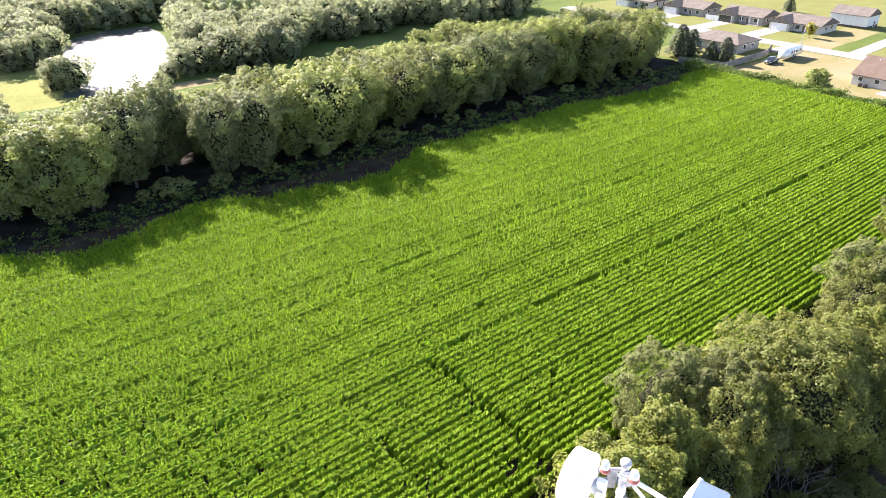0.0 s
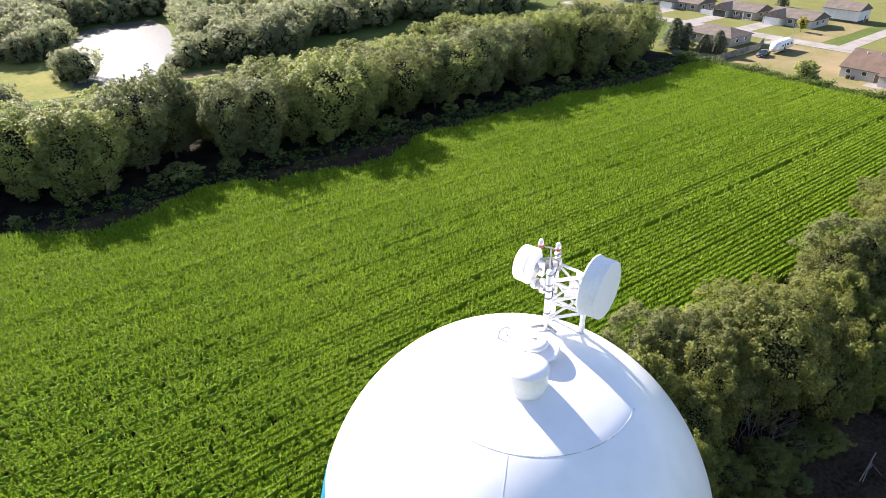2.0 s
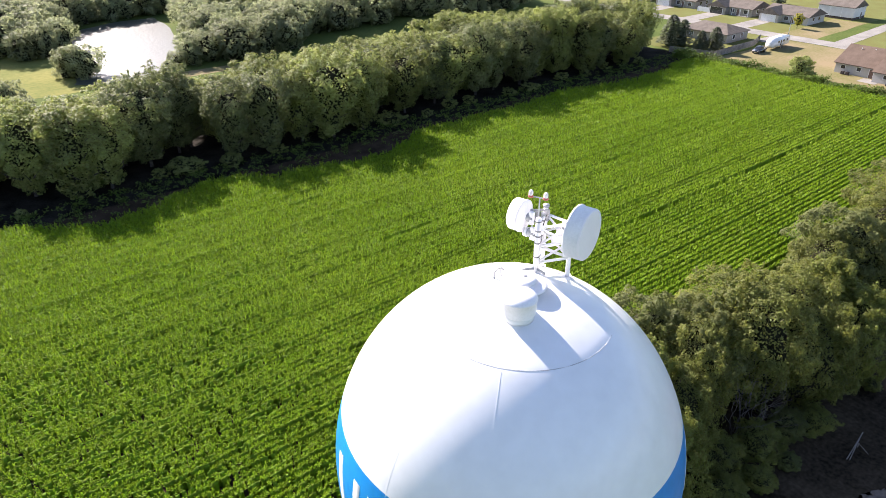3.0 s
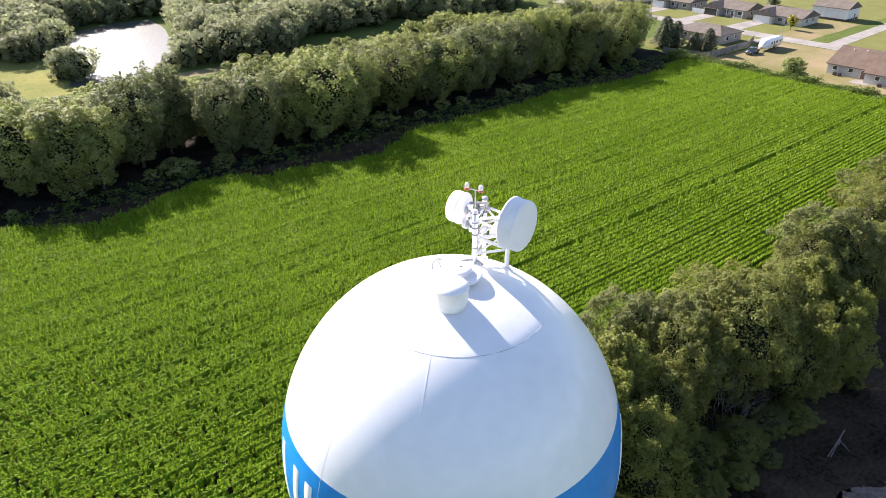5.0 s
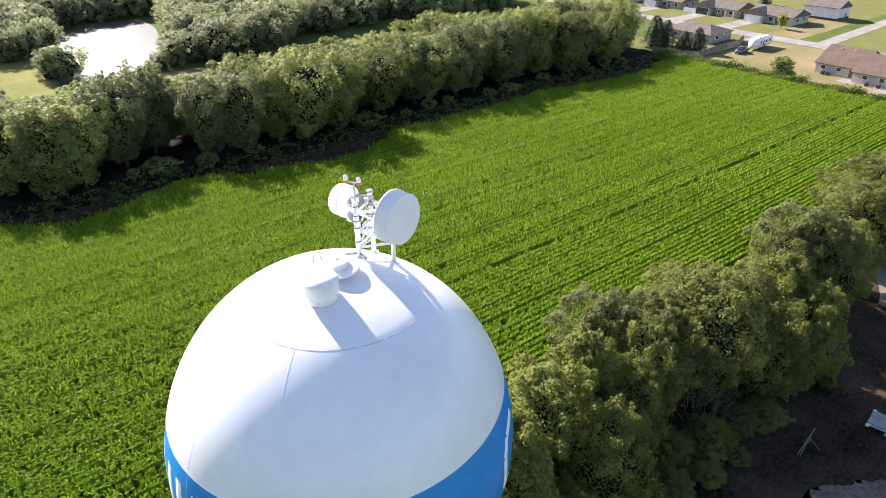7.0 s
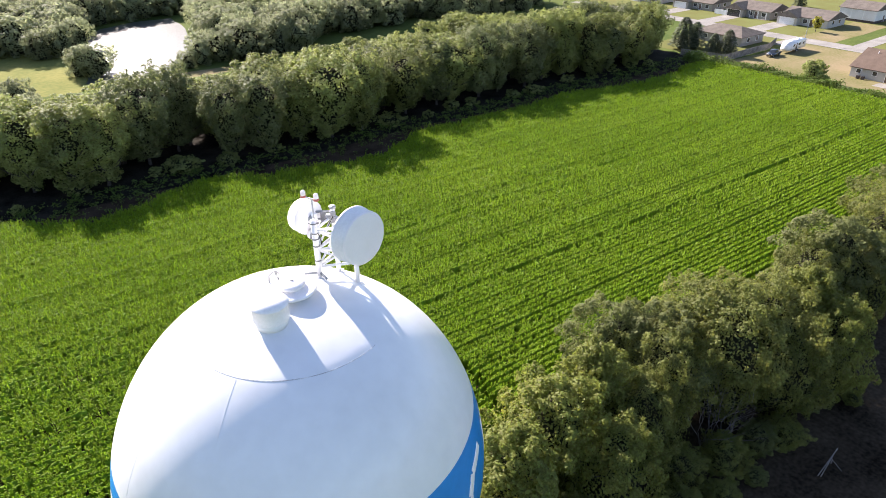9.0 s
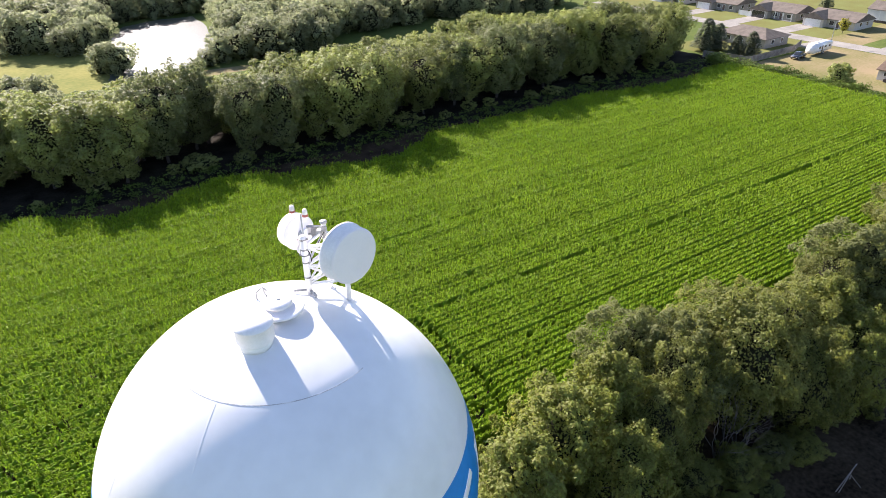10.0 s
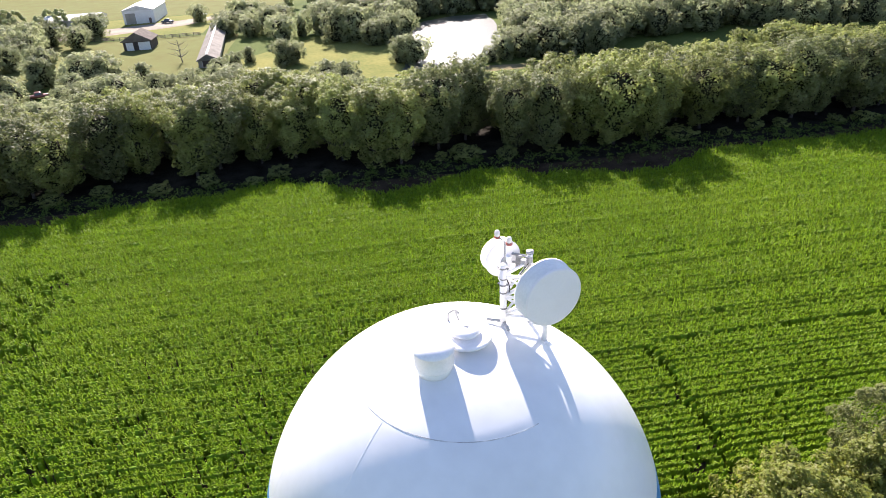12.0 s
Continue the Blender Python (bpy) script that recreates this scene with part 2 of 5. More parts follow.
def box(bm, x0, x1, y0, y1, z0, z1, bevel=0.0, m=None):
    r = bmesh.ops.create_cube(bm, size=1.0)
    vs = r["verts"]
    bmesh.ops.scale(bm, vec=(x1 - x0, y1 - y0, z1 - z0), verts=vs)
    bmesh.ops.translate(bm, vec=((x0 + x1) / 2, (y0 + y1) / 2, (z0 + z1) / 2), verts=vs)
    if bevel:
        es = list({e for v in vs for e in v.link_edges})
        out = bmesh.ops.bevel(bm, geom=es, offset=bevel, segments=2, affect="EDGES", profile=0.5)
        vs = list({v for f in out["faces"] for v in f.verts} | {v for v in vs if v.is_valid})
    if m is not None:
        bmesh.ops.transform(bm, matrix=m, verts=vs)
    return bm


def tube(bm, a, b, r0, r1=None, seg=10, caps=True):
    """A round bar from a to b."""
    a, b = Vector(a), Vector(b)
    r1 = r0 if r1 is None else r1
    q = (b - a).to_track_quat("Z", "Y").to_matrix()
    rings = []
    for c, r in ((a, r0), (b, r1)):
        rings.append([bm.verts.new(c + q @ Vector((math.cos(2 * math.pi * k / seg) * r, math.sin(2 * math.pi * k / seg) * r, 0))) for k in range(seg)])
    for k in range(seg):
        bm.faces.new((rings[0][k], rings[0][(k + 1) % seg], rings[1][(k + 1) % seg], rings[1][k]))
    if caps:
        bm.faces.new(rings[0][::-1])
        bm.faces.new(rings[1])
    return bm


def lathe(bm, profile, seg=48, m=None, close=False):
    """Turn a profile of (radius, height) round the z axis."""
    rings = []
    for r, z in profile:
        if r < 1e-5:
            rings.append([bm.verts.new((0, 0, z))])
        else:
            rings.append([bm.verts.new((r * math.cos(2 * math.pi * k / seg), r * math.sin(2 * math.pi * k / seg), z)) for k in range(seg)])
    for a, b in zip(rings, rings[1:]):
        for k in range(seg):
            j = (k + 1) % seg
            if len(a) == 1 and len(b) > 1:
                bm.faces.new((a[0], b[k], b[j]))
            elif len(b) == 1 and len(a) > 1:
                bm.faces.new((a[k], a[j], b[0]))
            elif len(a) > 1:
                bm.faces.new((a[k], a[j], b[j], b[k]))
    if m is not None:
        bmesh.ops.transform(bm, matrix=m, verts=[v for ring in rings for v in ring])
    return bm


def sheet(name, corners, z, material, label, category, jitter=0.0, steps=1, ragged=0.0):
    """A flat piece of ground from plan corners in u, v; its rim may wander a little."""
    pts = []
    for (u0, v0), (u1, v1) in zip(corners, corners[1:] + corners[:1]):
        for k in range(steps):
            f = k / steps
            u, v = u0 + (u1 - u0) * f, v0 + (v1 - v0) * f
            if jitter:
                u += jitter * noise.noise((u * 0.13, v * 0.13, 1.7))
                v += jitter * noise.noise((u * 0.13, v * 0.13, 9.2))
            if ragged:
                u, v = (u + ragged * (noise.noise((u * 1.9, v * 1.9, 3.1)) + 0.5 * noise.noise((u * 6.5, v * 6.5, 5.1))),
                        v + ragged * (noise.noise((u * 1.9, v * 1.9, 7.7)) + 0.5 * noise.noise((u * 6.5, v * 6.5, 8.3))))
            pts.append((u, v))
    bm = bmesh.new()
    top = [bm.verts.new((u, v, z)) for u, v in pts]
    f = bm.faces.new(top)
    bmesh.ops.triangulate(bm, faces=[f])
    ob = new(name, to_mesh(name, bm, material))
    for p in ob.data.polygons:
        if p.normal.z < 0:
            ob.data.flip_normals()
            break
    ob.matrix_basis = UV
    return tagged(ob, label, category, kind="structure")


def numpy_mesh(name, verts, tris, material, second=None, first_of_second=0):
    me = bpy.data.meshes.new(name)
    me.vertices.add(len(verts))
    me.vertices.foreach_set("co", np.ascontiguousarray(verts, dtype=np.float32).ravel())
    me.loops.add(len(tris) * 3)
    me.loops.foreach_set("vertex_index", np.ascontiguousarray(tris, dtype=np.int32).ravel())
    me.polygons.add(len(tris))
    me.polygons.foreach_set("loop_start", np.arange(0, len(tris) * 3, 3, dtype=np.int32))
    me.materials.append(material)
    if second:
        me.materials.append(second)
        me.polygons.foreach_set("material_index", (np.arange(len(tris)) >= first_of_second).astype(np.int32))
    me.update(calc_edges=True)
    return me


# ---------------------------------------------------------------- ground, one sheet to the horizon, and what lies on it
bm = bmesh.new()
bmesh.ops.create_grid(bm, x_segments=40, y_segments=40, size=3000)
ground = new("ground", to_mesh("ground", bm, M_GRASS))
ground.location = (0, 100, 0)
tagged(ground, "wide flat grassy ground reaching the horizon", "ground", kind="structure")
sheet("field", [(-120, 22), (160, 22), (160, 99), (-120, 99)], 0.01, M_SOIL, "dark bare soil between the corn rows", "field", 1.5, 30)
sheet("woodland_floor", [(-120, 97.5), (163, 97.5), (163, 128), (-120, 130)], 0.014, M_SHADEGROUND, "ground under the windbreak trees, coloured dark for their shade", "ground", 2.0, 30)
sheet("lot", [(16, -40), (130, -40), (130, 21), (16, 21)], 0.012, M_LOT, "earth beside the near trees, its colour darkened for their shade", "ground", 2.0, 20)
sheet("dirt_track", [(84, -30), (104, -30), (104, 10), (94, 12.5), (86, 12), (78, 9), (79, -2)], 0.02, M_DIRT, "pale brown packed dirt turning area with tyre marks", "track", 1.2, 8)
sheet("concrete_pad", [(36, -9), (54, -9), (53, -4.6), (50.6, -2.4), (49.0, -0.9), (47.4, -0.9), (46.3, 0.1), (44.6, 0.5), (43.2, -0.2), (41.0, -0.2), (38.5, -1.4)], 0.024, M_DIRT, "worn pale concrete pad with dirt over it", "pavement", 1.2, 24, 0.55)
sheet("dry_lot", [(162, 20), (203.5, 20), (203.5, 92), (162, 92)], 0.014, M_DRY, "dry straw-coloured vacant lot at the field's end", "ground", 1.0, 12)
sheet("street", [(203.5, 20), (210.5, 20), (210.5, 190), (203.5, 190)], 0.05, M_CONCRETE, "pale concrete residential street", "road")
sheet("side_road", [(210.5, 76), (320, 82), (320, 86), (210.5, 80.5)], 0.045, M_CONCRETE, "pale narrow concrete side road", "road")
sheet("lawn", [(210.5, 86), (247, 87), (247, 190), (210.5, 190)], 0.02, M_LAWN, "mown green front lawns along the street", "lawn")
sheet("back_lawn", [(166.5, 93.5), (203.4, 93.5), (203.4, 120), (166, 120)], 0.02, M_LAWN, "fenced green back lawn", "lawn")
sheet("far_field", [(247, 87), (700, 87), (700, 420), (247, 420)], 0.018, M_LAWN, "flat green field behind the houses", "field")
sheet("vacant_lot", [(210.5, 20), (330, 20), (330, 82), (210.5, 76)], 0.022, M_LAWN, "patchy green vacant lot by the side road", "ground", 0.5, 10)
sheet("side_lot", [(210.5, 86), (247, 87), (247, 98), (210.5, 97)], 0.03, M_DRY, "patchy dry grass beside the side road", "ground", 0.8, 10)
sheet("meadow", [(-30, 170), (25, 172), (30, 190), (15, 232), (-5, 240), (-30, 210)], 0.012, M_MEADOW, "yellow-green meadow between the trees and the pond", "meadow", 4, 6)
sheet("meadow_strip", [(42, 150), (160, 150), (165, 182), (100, 182), (55, 172)], 0.012, M_GRASS, "narrow green clearing behind the windbreak", "meadow", 3, 8)
sheet("farm_lawn", [(-125, 190), (-35, 195), (-35, 262), (-125, 265)], 0.012, M_LAWN, "mown farmyard lawn", "lawn", 2, 6)
sheet("gravel_yard", [(-140, 268), (-50, 268), (-45, 320), (-140, 322)], 0.02, M_MEADOW, "worn dry grass of the farmyard", "yard", 3, 6)
sheet("farm_track", [(-150, 272), (-96, 274), (-60, 291), (-46, 306), (-52, 311), (-88, 297), (-110, 292), (-150, 288)], 0.03, M_GRAVEL, "pale gravel track through the farmyard", "track", 1.5, 8)
sheet("far_crop", [(-400, 322), (-20, 322), (-20, 600), (-400, 600)], 0.018, M_LAWN, "distant green crop field", "field")
for k, v in enumerate((130.5, 112.0, 151.0)):
    sheet("driveway", [(210.4, v - 3.2), (226.6, v - 3.0), (226.6, v + 3.0), (210.4, v + 3.2)], 0.06, M_CONCRETE, "pale concrete driveway leading to a garage", "driveway")
sheet("driveway", [(195, 94), (203.6, 93), (203.6, 97), (195, 98)], 0.06, M_CONCRETE, "short concrete driveway beside the grey house", "driveway")
sheet("dirt_bank", [(24, 166), (60, 168), (62, 173), (36, 175), (24, 173)], 0.02, M_DRY, "bare pinkish bank by the pond", "ground", 1, 6)

bm = bmesh.new()
rim = []
for u, v in ((23, 178), (33, 172.5), (40, 174), (46, 180), (53, 192), (60, 212), (66, 244), (66, 262), (52, 262), (40, 256), (34, 242), (30, 222), (28, 200)):
    rim.append((u - 3.5, v))
fine_rim = []
for (a, b), (c, d) in zip(rim, rim[1:] + rim[:1]):
    for k in range(5):
        f = k / 5
        u, v = a + (c - a) * f, b + (d - b) * f
        fine_rim.append((u + 1.2 * noise.noise((u * .2, v * .2, 3)), v + 1.2 * noise.noise((u * .2, v * .2, 8))))
fc = bm.faces.new([bm.verts.new((u, v, 0.03)) for u, v in fine_rim])
bmesh.ops.triangulate(bm, faces=[fc])
pond = new("pond", to_mesh("pond", bm, M_WATER))
if pond.data.polygons[0].normal.z < 0:
    pond.data.flip_normals()
pond.matrix_basis = UV
tagged(pond, "bright sunlit pond with rippled water", "pond", kind="structure")


# ---------------------------------------------------------------- trees
def leaf_faces(rng, p, nrm, size, slim):
    """Folded leaves at the points p, facing along nrm."""
    count = len(p)
    nrm = nrm / np.linalg.norm(nrm, axis=1)[:, None]
    a = np.cross(nrm, rng.normal(size=(count, 3)))
    a /= np.linalg.norm(a, axis=1)[:, None]
    b = np.cross(nrm, a)
    s = size * (0.6 + 0.8 * rng.random(count))[:, None]
    fold = nrm * s * 0.22
    v = np.stack((p - a * s, p - b * s * slim - fold, p + a * s, p + b * s * slim - fold), axis=1).reshape(-1, 3)
    i = np.arange(count)[:, None] * 4
    return v, np.concatenate((i + np.array((0, 1, 2)), i + np.array((0, 2, 3))), axis=0)


def leaf_cloud(rng, centres, radii, count, size, outward=None, slim=0.55, squash=0.85, up=0.35):
    """Leaves over the outer sides of a cloud of clumps: folded four-cornered leaves, two triangles each."""
    weight = radii ** 2
    pick = rng.choice(len(centres), count, p=weight / weight.sum())
    away = np.zeros((count, 3)) if outward is None else outward[pick]
    d = rng.normal(size=(count, 3)) + away * 0.9
    d /= np.linalg.norm(d, axis=1)[:, None]
    r = radii[pick] * (1.05 - 0.6 * rng.random(count) ** 1.6)
    p = centres[pick] + d * r[:, None] * np.array((1, 1, squash))
    return leaf_faces(rng, p, d + away * 0.5 + rng.normal(scale=0.5, size=(count, 3)) + np.array((0, 0, up)), size, slim)


def core_blobs(centres, radii, scale):
    """Rough inner masses that stop light from passing straight through a crown."""
    base = []
    bm = bmesh.new()
    bmesh.ops.create_icosphere(bm, subdivisions=1, radius=1.0)
    bm.verts.ensure_lookup_table()
    base = np.array([v.co[:] for v in bm.verts])
    faces = np.array([[v.index for v in f.verts] for f in bm.faces])
    bm.free()
    vs, ts = [], []
    for k, (c, r) in enumerate(zip(centres, radii)):
        vs.append(base * r * scale + c)
        ts.append(faces + k * len(base))
    return np.concatenate(vs), np.concatenate(ts)


def wood(bm, rng, height, spread, radius, limbs):
    """A leaning tapered trunk with limbs that fork once."""
    p, r = Vector((0, 0, -0.1)), radius
    lean = Vector((rng.normal(0, 0.05), rng.normal(0, 0.05), 1)).normalized()
    path = [(p.copy(), r)]
    for k in range(4):
        q = p + (lean + Vector((rng.normal(0, 0.08), rng.normal(0, 0.08), 0))) * height * 0.2
        tube(bm, p, q, r, r * 0.8, 7, False)
        p, r = q, r * 0.8
        path.append((p.copy(), r))
    for k in range(limbs):
        a, ra = path[1 + k % 3]
        az = 2 * math.pi * (k / limbs) + rng.normal(0, 0.3)
        mid = a + Vector((math.cos(az) * spread * 0.45, math.sin(az) * spread * 0.45, height * (0.07 + 0.06 * rng.random())))
        end = mid + Vector((math.cos(az + rng.normal(0, .4)) * spread * 0.35, math.sin(az + rng.normal(0, .4)) * spread * 0.35, height * (0.05 + 0.07 * rng.random())))
        tube(bm, a, mid, ra * 0.55, ra * 0.35, 6, False)
        tube(bm, mid, end, ra * 0.35, ra * 0.12, 5, False)
    return bm


def envelope(rng, height, spread, low, lobes=14, rough=0.22, wide_at=0.5, foot=0.6):
    """The uneven outer shape of a crown: a function from a direction round the trunk and a height share to a radius."""
    az0, h0 = rng.random(lobes) * 2 * math.pi, low + (0.95 - low) * rng.random(lobes)
    amount = rng.normal(0, rough, lobes)

    def radius(az, f):
        g = np.clip((f - low * 0.5) / (1.0 - low * 0.5), 0, 1)
        dome = np.sqrt(np.clip(1 - (np.clip(g - wide_at, 0, 1) / (1 - wide_at)) ** 2.2, 0.0, 1))
        r = dome * (foot + (1 - foot) * np.sin(np.clip(g / wide_at, 0, 1) * math.pi / 2))
        bulge = sum(amount[k] * np.exp(3.5 * (np.cos(az - az0[k]) - 1)) * np.exp(-((f - h0[k]) / 0.17) ** 2) for k in range(lobes))
        return spread * r * np.clip(1 + bulge, 0.45, 1.4)

    return radius


def tree(name, seed, height, spread, leaves, size, leaf, label, group, low=0.18, blobs=60, category="tree", trunk_r=0.22, clump=0.22, core=0.66, slim=0.55, rough=0.22, wide_at=0.5, foot=0.6):
    """A broad-leaved tree, built at the origin: a forked trunk, an inside coloured dark for shade and leaf clumps all
    over an uneven crown.
    """
    rng = np.random.default_rng(seed)
    root = thing(name, Matrix.Identity(4), label, category, group)
    part("trunk", wood(bmesh.new(), rng, height, spread, trunk_r * height / 10, 11), M_BARK, root, "", True)
    radius = envelope(rng, height, spread, low, rough=rough, wide_at=wide_at, foot=foot)
    # clumps wind up the crown, closer at the top, where the outside turns inward
    f = low + (1.0 - low) * (np.arange(blobs) + rng.random(blobs)) / blobs
    f = 1 - (1 - f) ** 1.15
    az = np.arange(blobs) * 2.39996 + rng.normal(0, 0.35, blobs)
    rr = radius(az, f) * (0.80 + 0.25 * rng.random(blobs))
    centres = np.stack((np.cos(az) * rr, np.sin(az) * rr, f * height), axis=1)
    radii = spread * clump * (0.6 + 0.8 * rng.random(blobs))
    centres[:, 2] = np.minimum(centres[:, 2], height - radii * 0.5)
    # small sprays break the outline
    k = blobs * 3
    pick = rng.integers(0, blobs, k)
    out = centres[pick] * np.array((1, 1, 0)) / spread + np.array((0, 0, 0.55)) + rng.normal(0, 0.55, (k, 3))
    out /= np.linalg.norm(out, axis=1)[:, None]
    c2 = centres[pick] + out * radii[pick][:, None]
    r2 = radii[pick] * (0.22 + 0.26 * rng.random(k))
    all_c, all_r = np.concatenate((centres, c2)), np.concatenate((radii, r2))
    outward = all_c - np.array((0, 0, height * 0.45))
    outward /= np.linalg.norm(outward, axis=1)[:, None] + 1e-6
    v0, t0 = leaf_cloud(rng, all_c, all_r, int(leaves * 0.62), size, outward, slim)
    # looser leaves between the clumps close the crown
    m = leaves - int(leaves * 0.62)
    g = low + (1.0 - low) * rng.random(m) ** 0.85
    a = rng.random(m) * 2 * math.pi
    reach = radius(a, g) * (0.70 + 0.28 * rng.random(m))
    loose = np.stack((np.cos(a) * reach, np.sin(a) * reach, g * height * 0.97), axis=1)
    way = loose - np.array((0, 0, height * 0.45))
    way /= np.linalg.norm(way, axis=1)[:, None] + 1e-6
    v1, t1 = leaf_faces(rng, loose, way + rng.normal(scale=0.5, size=(m, 3)) + np.array((0, 0, 0.35)), size, slim)
    v1, t1 = np.concatenate((v0, v1)), np.concatenate((t0, t1 + len(v0)))
    # the inside: one lumpy mass under the leaves, coloured dark for the crown's shade
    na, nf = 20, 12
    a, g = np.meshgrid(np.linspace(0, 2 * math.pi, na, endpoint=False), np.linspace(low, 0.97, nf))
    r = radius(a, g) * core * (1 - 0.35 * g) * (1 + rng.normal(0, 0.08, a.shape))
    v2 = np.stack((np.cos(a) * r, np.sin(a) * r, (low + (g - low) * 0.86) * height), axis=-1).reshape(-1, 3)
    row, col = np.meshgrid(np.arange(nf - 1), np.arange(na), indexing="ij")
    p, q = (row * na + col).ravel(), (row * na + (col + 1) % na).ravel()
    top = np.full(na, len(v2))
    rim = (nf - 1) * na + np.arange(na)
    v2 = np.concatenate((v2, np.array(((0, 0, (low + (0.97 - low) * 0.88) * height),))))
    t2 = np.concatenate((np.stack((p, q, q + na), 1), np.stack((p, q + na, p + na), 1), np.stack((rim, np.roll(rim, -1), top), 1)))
    crown = new("crown", numpy_mesh("crown", np.concatenate((v1, v2)), np.concatenate((t1, t2 + len(v1))), leaf, M_CROWN_SHADE, len(t1)))
    crown.parent = root
    return root


def conifer(name, seed, height, spread, label, group):
    rng = np.random.default_rng(seed)
    root = thing(name, Matrix.Identity(4), label, "conifer", group)
    bm = bmesh.new()
    tube(bm, (0, 0, -0.1), (0, 0, height * 0.95), 0.16, 0.03, 7)
    part("trunk", bm, M_BARK, root)
    n = 1700
    z = rng.random(n) ** 1.3
    az, rad = rng.random(n) * 2 * math.pi, spread * (1 - z) ** 0.55 * (0.55 + 0.45 * rng.random(n))
    p = np.stack((np.cos(az) * rad, np.sin(az) * rad, height * (0.12 + 0.88 * z)), axis=1)
    out = np.stack((np.cos(az), np.sin(az), -0.25 + 0.3 * rng.random(n)), axis=1)
    side = np.stack((-np.sin(az), np.cos(az), 0.2 * rng.normal(size=n)), axis=1)
    s = (0.30 + 0.25 * rng.random(n))[:, None]
    v = np.stack((p - out * s * 0.6, p - side * s * 0.45, p + out * s, p + side * s * 0.45), axis=1).reshape(-1, 3)
    i = np.arange(n)[:, None] * 4
    t = np.concatenate((i + np.array((0, 1, 2)), i + np.array((0, 2, 3))))
    zz = np.linspace(0.15, 0.85, 8)
    v2, t2 = core_blobs(np.stack((zz * 0, zz * 0, zz * height), axis=1), spread * (1 - zz) * 0.9 + 0.1, 0.6)
    crown = new("crown", numpy_mesh("crown", np.concatenate((v, v2)), np.concatenate((t, t2 + len(v))), M_NEEDLE))
    crown.parent = root
    return root


class Grove:
    """Tree kinds built once; the first planting of each kind uses it up, the rest copy it."""

    def __init__(self, kinds):
        self.kinds, self.used = kinds, [False] * len(kinds)

    def plant(self, k, u, v, height, turn, wide=1.0):
        ob, base = self.kinds[k % len(self.kinds)]
        s = height / base
        m = at_uv(u, v, 0, turn)
        if self.used[k % len(self.kinds)]:
            ob = copy_thing(ob, m)
        else:
            self.used[k % len(self.kinds)] = True
            ob.matrix_basis = m
        ob.scale = (s * wide, s * wide, s)
        return ob


rnd = random.Random(7)
# how near the belt's shade comes to the rows along its length: it stands higher and farther forward in some stretches
SHADE_U = (-90, -52, -43, -38, -32, -26, -20, -12, -6, -3, 6, 9, 15, 20, 26, 30, 37, 42, 49, 57, 60, 63, 71, 81, 98, 103, 106, 117, 125, 129, 139, 145, 160)
SHADE_V = (90, 89, 89, 93, 95, 91, 94, 98, 97, 92, 87, 86, 89, 91, 96, 89, 85, 87, 83, 83, 84, 93, 89, 90, 88, 95, 89, 91, 83, 91, 83, 91, 89)
belt = Grove([(tree("windbreak_tree", 100 + k, 12.0, 4.0, 11000, 0.19, (M_LEAF_BELT, M_LEAF_BELT_DARK, M_LEAF_BELT)[k % 3], "tall leafy windbreak tree with grey-green foliage", "windbreak trees", 0.10, 64, clump=0.24, rough=0.45, wide_at=0.80, foot=0.22), 12.0) for k in range(6)])
for row, (v0, h0) in enumerate(((105.6, 12.9), (113.0, 12.4), (120.0, 11.8))):
    for k in range(38):
        u = -88 + k * 6.7 + row * 2.6 + rnd.uniform(-1.6, 1.6)
        if u > 160:
            continue
        edge = float(np.interp(u, SHADE_U, SHADE_V))
        v = min(max(edge + 18.5, 104.6), 113.0) + rnd.uniform(-1.6, 1.4) if row == 0 else max(v0, min(edge + 18, 113) + 6 * row) + rnd.uniform(-1.2, 1.2)
        most = 3.5 + 0.613 * (v - edge)
        h = min(most, 16.0) * rnd.uniform(0.86, 1.07) if row == 0 else min(h0 * rnd.uniform(0.86, 1.12) * (1 + 0.14 * math.sin(u * 0.21 + row * 1.9) + 0.08 * math.sin(u * 0.083 + row)), most)
        belt.plant(rnd.randrange(6), u, v, h, rnd.uniform(0, 360), rnd.uniform(0.95, 1.35) * min(1.5, 12.0 / h) ** 0.6)
# behind them the belt goes on, deepest in its middle
rear = Grove([(tree("windbreak_tree", 150 + k, 12.0, 4.2, 4600, 0.27, M_LEAF_BELT, "leafy windbreak tree behind the front row", "windbreak trees", 0.10, 50, clump=0.24, rough=0.45, wide_at=0.62, foot=0.5), 12.0) for k in range(4)])
for row in range(3):
    for k in range(36):
        u = -40 + k * 5.6 + row * 2.3 + rnd.uniform(-1.4, 1.4)
        v = 126.5 + row * 6.2 + rnd.uniform(-1.4, 1.4)
        if v < float(np.interp(u, (-40, 0, 20, 28, 40, 70, 95, 120, 145, 155, 162), (126, 126, 121, 121, 128, 131, 141, 142, 137, 126, 118))):
            rear.plant(rnd.randrange(4), u, v, 11.0 * rnd.uniform(0.84, 1.1) * (1 + 0.08 * math.sin(u * 0.17 + row)), rnd.uniform(0, 360), rnd.uniform(0.95, 1.2))

far = Grove([(tree("woodland_tree", 200 + k, 9.0, 4.2, 3600, 0.27, M_LEAF_FAR, "leafy woodland tree, its grey-green paled for haze", "woodland trees", 0.03, 44, clump=0.24, rough=0.4, wide_at=0.55, foot=0.55), 9.0) for k in range(5)])


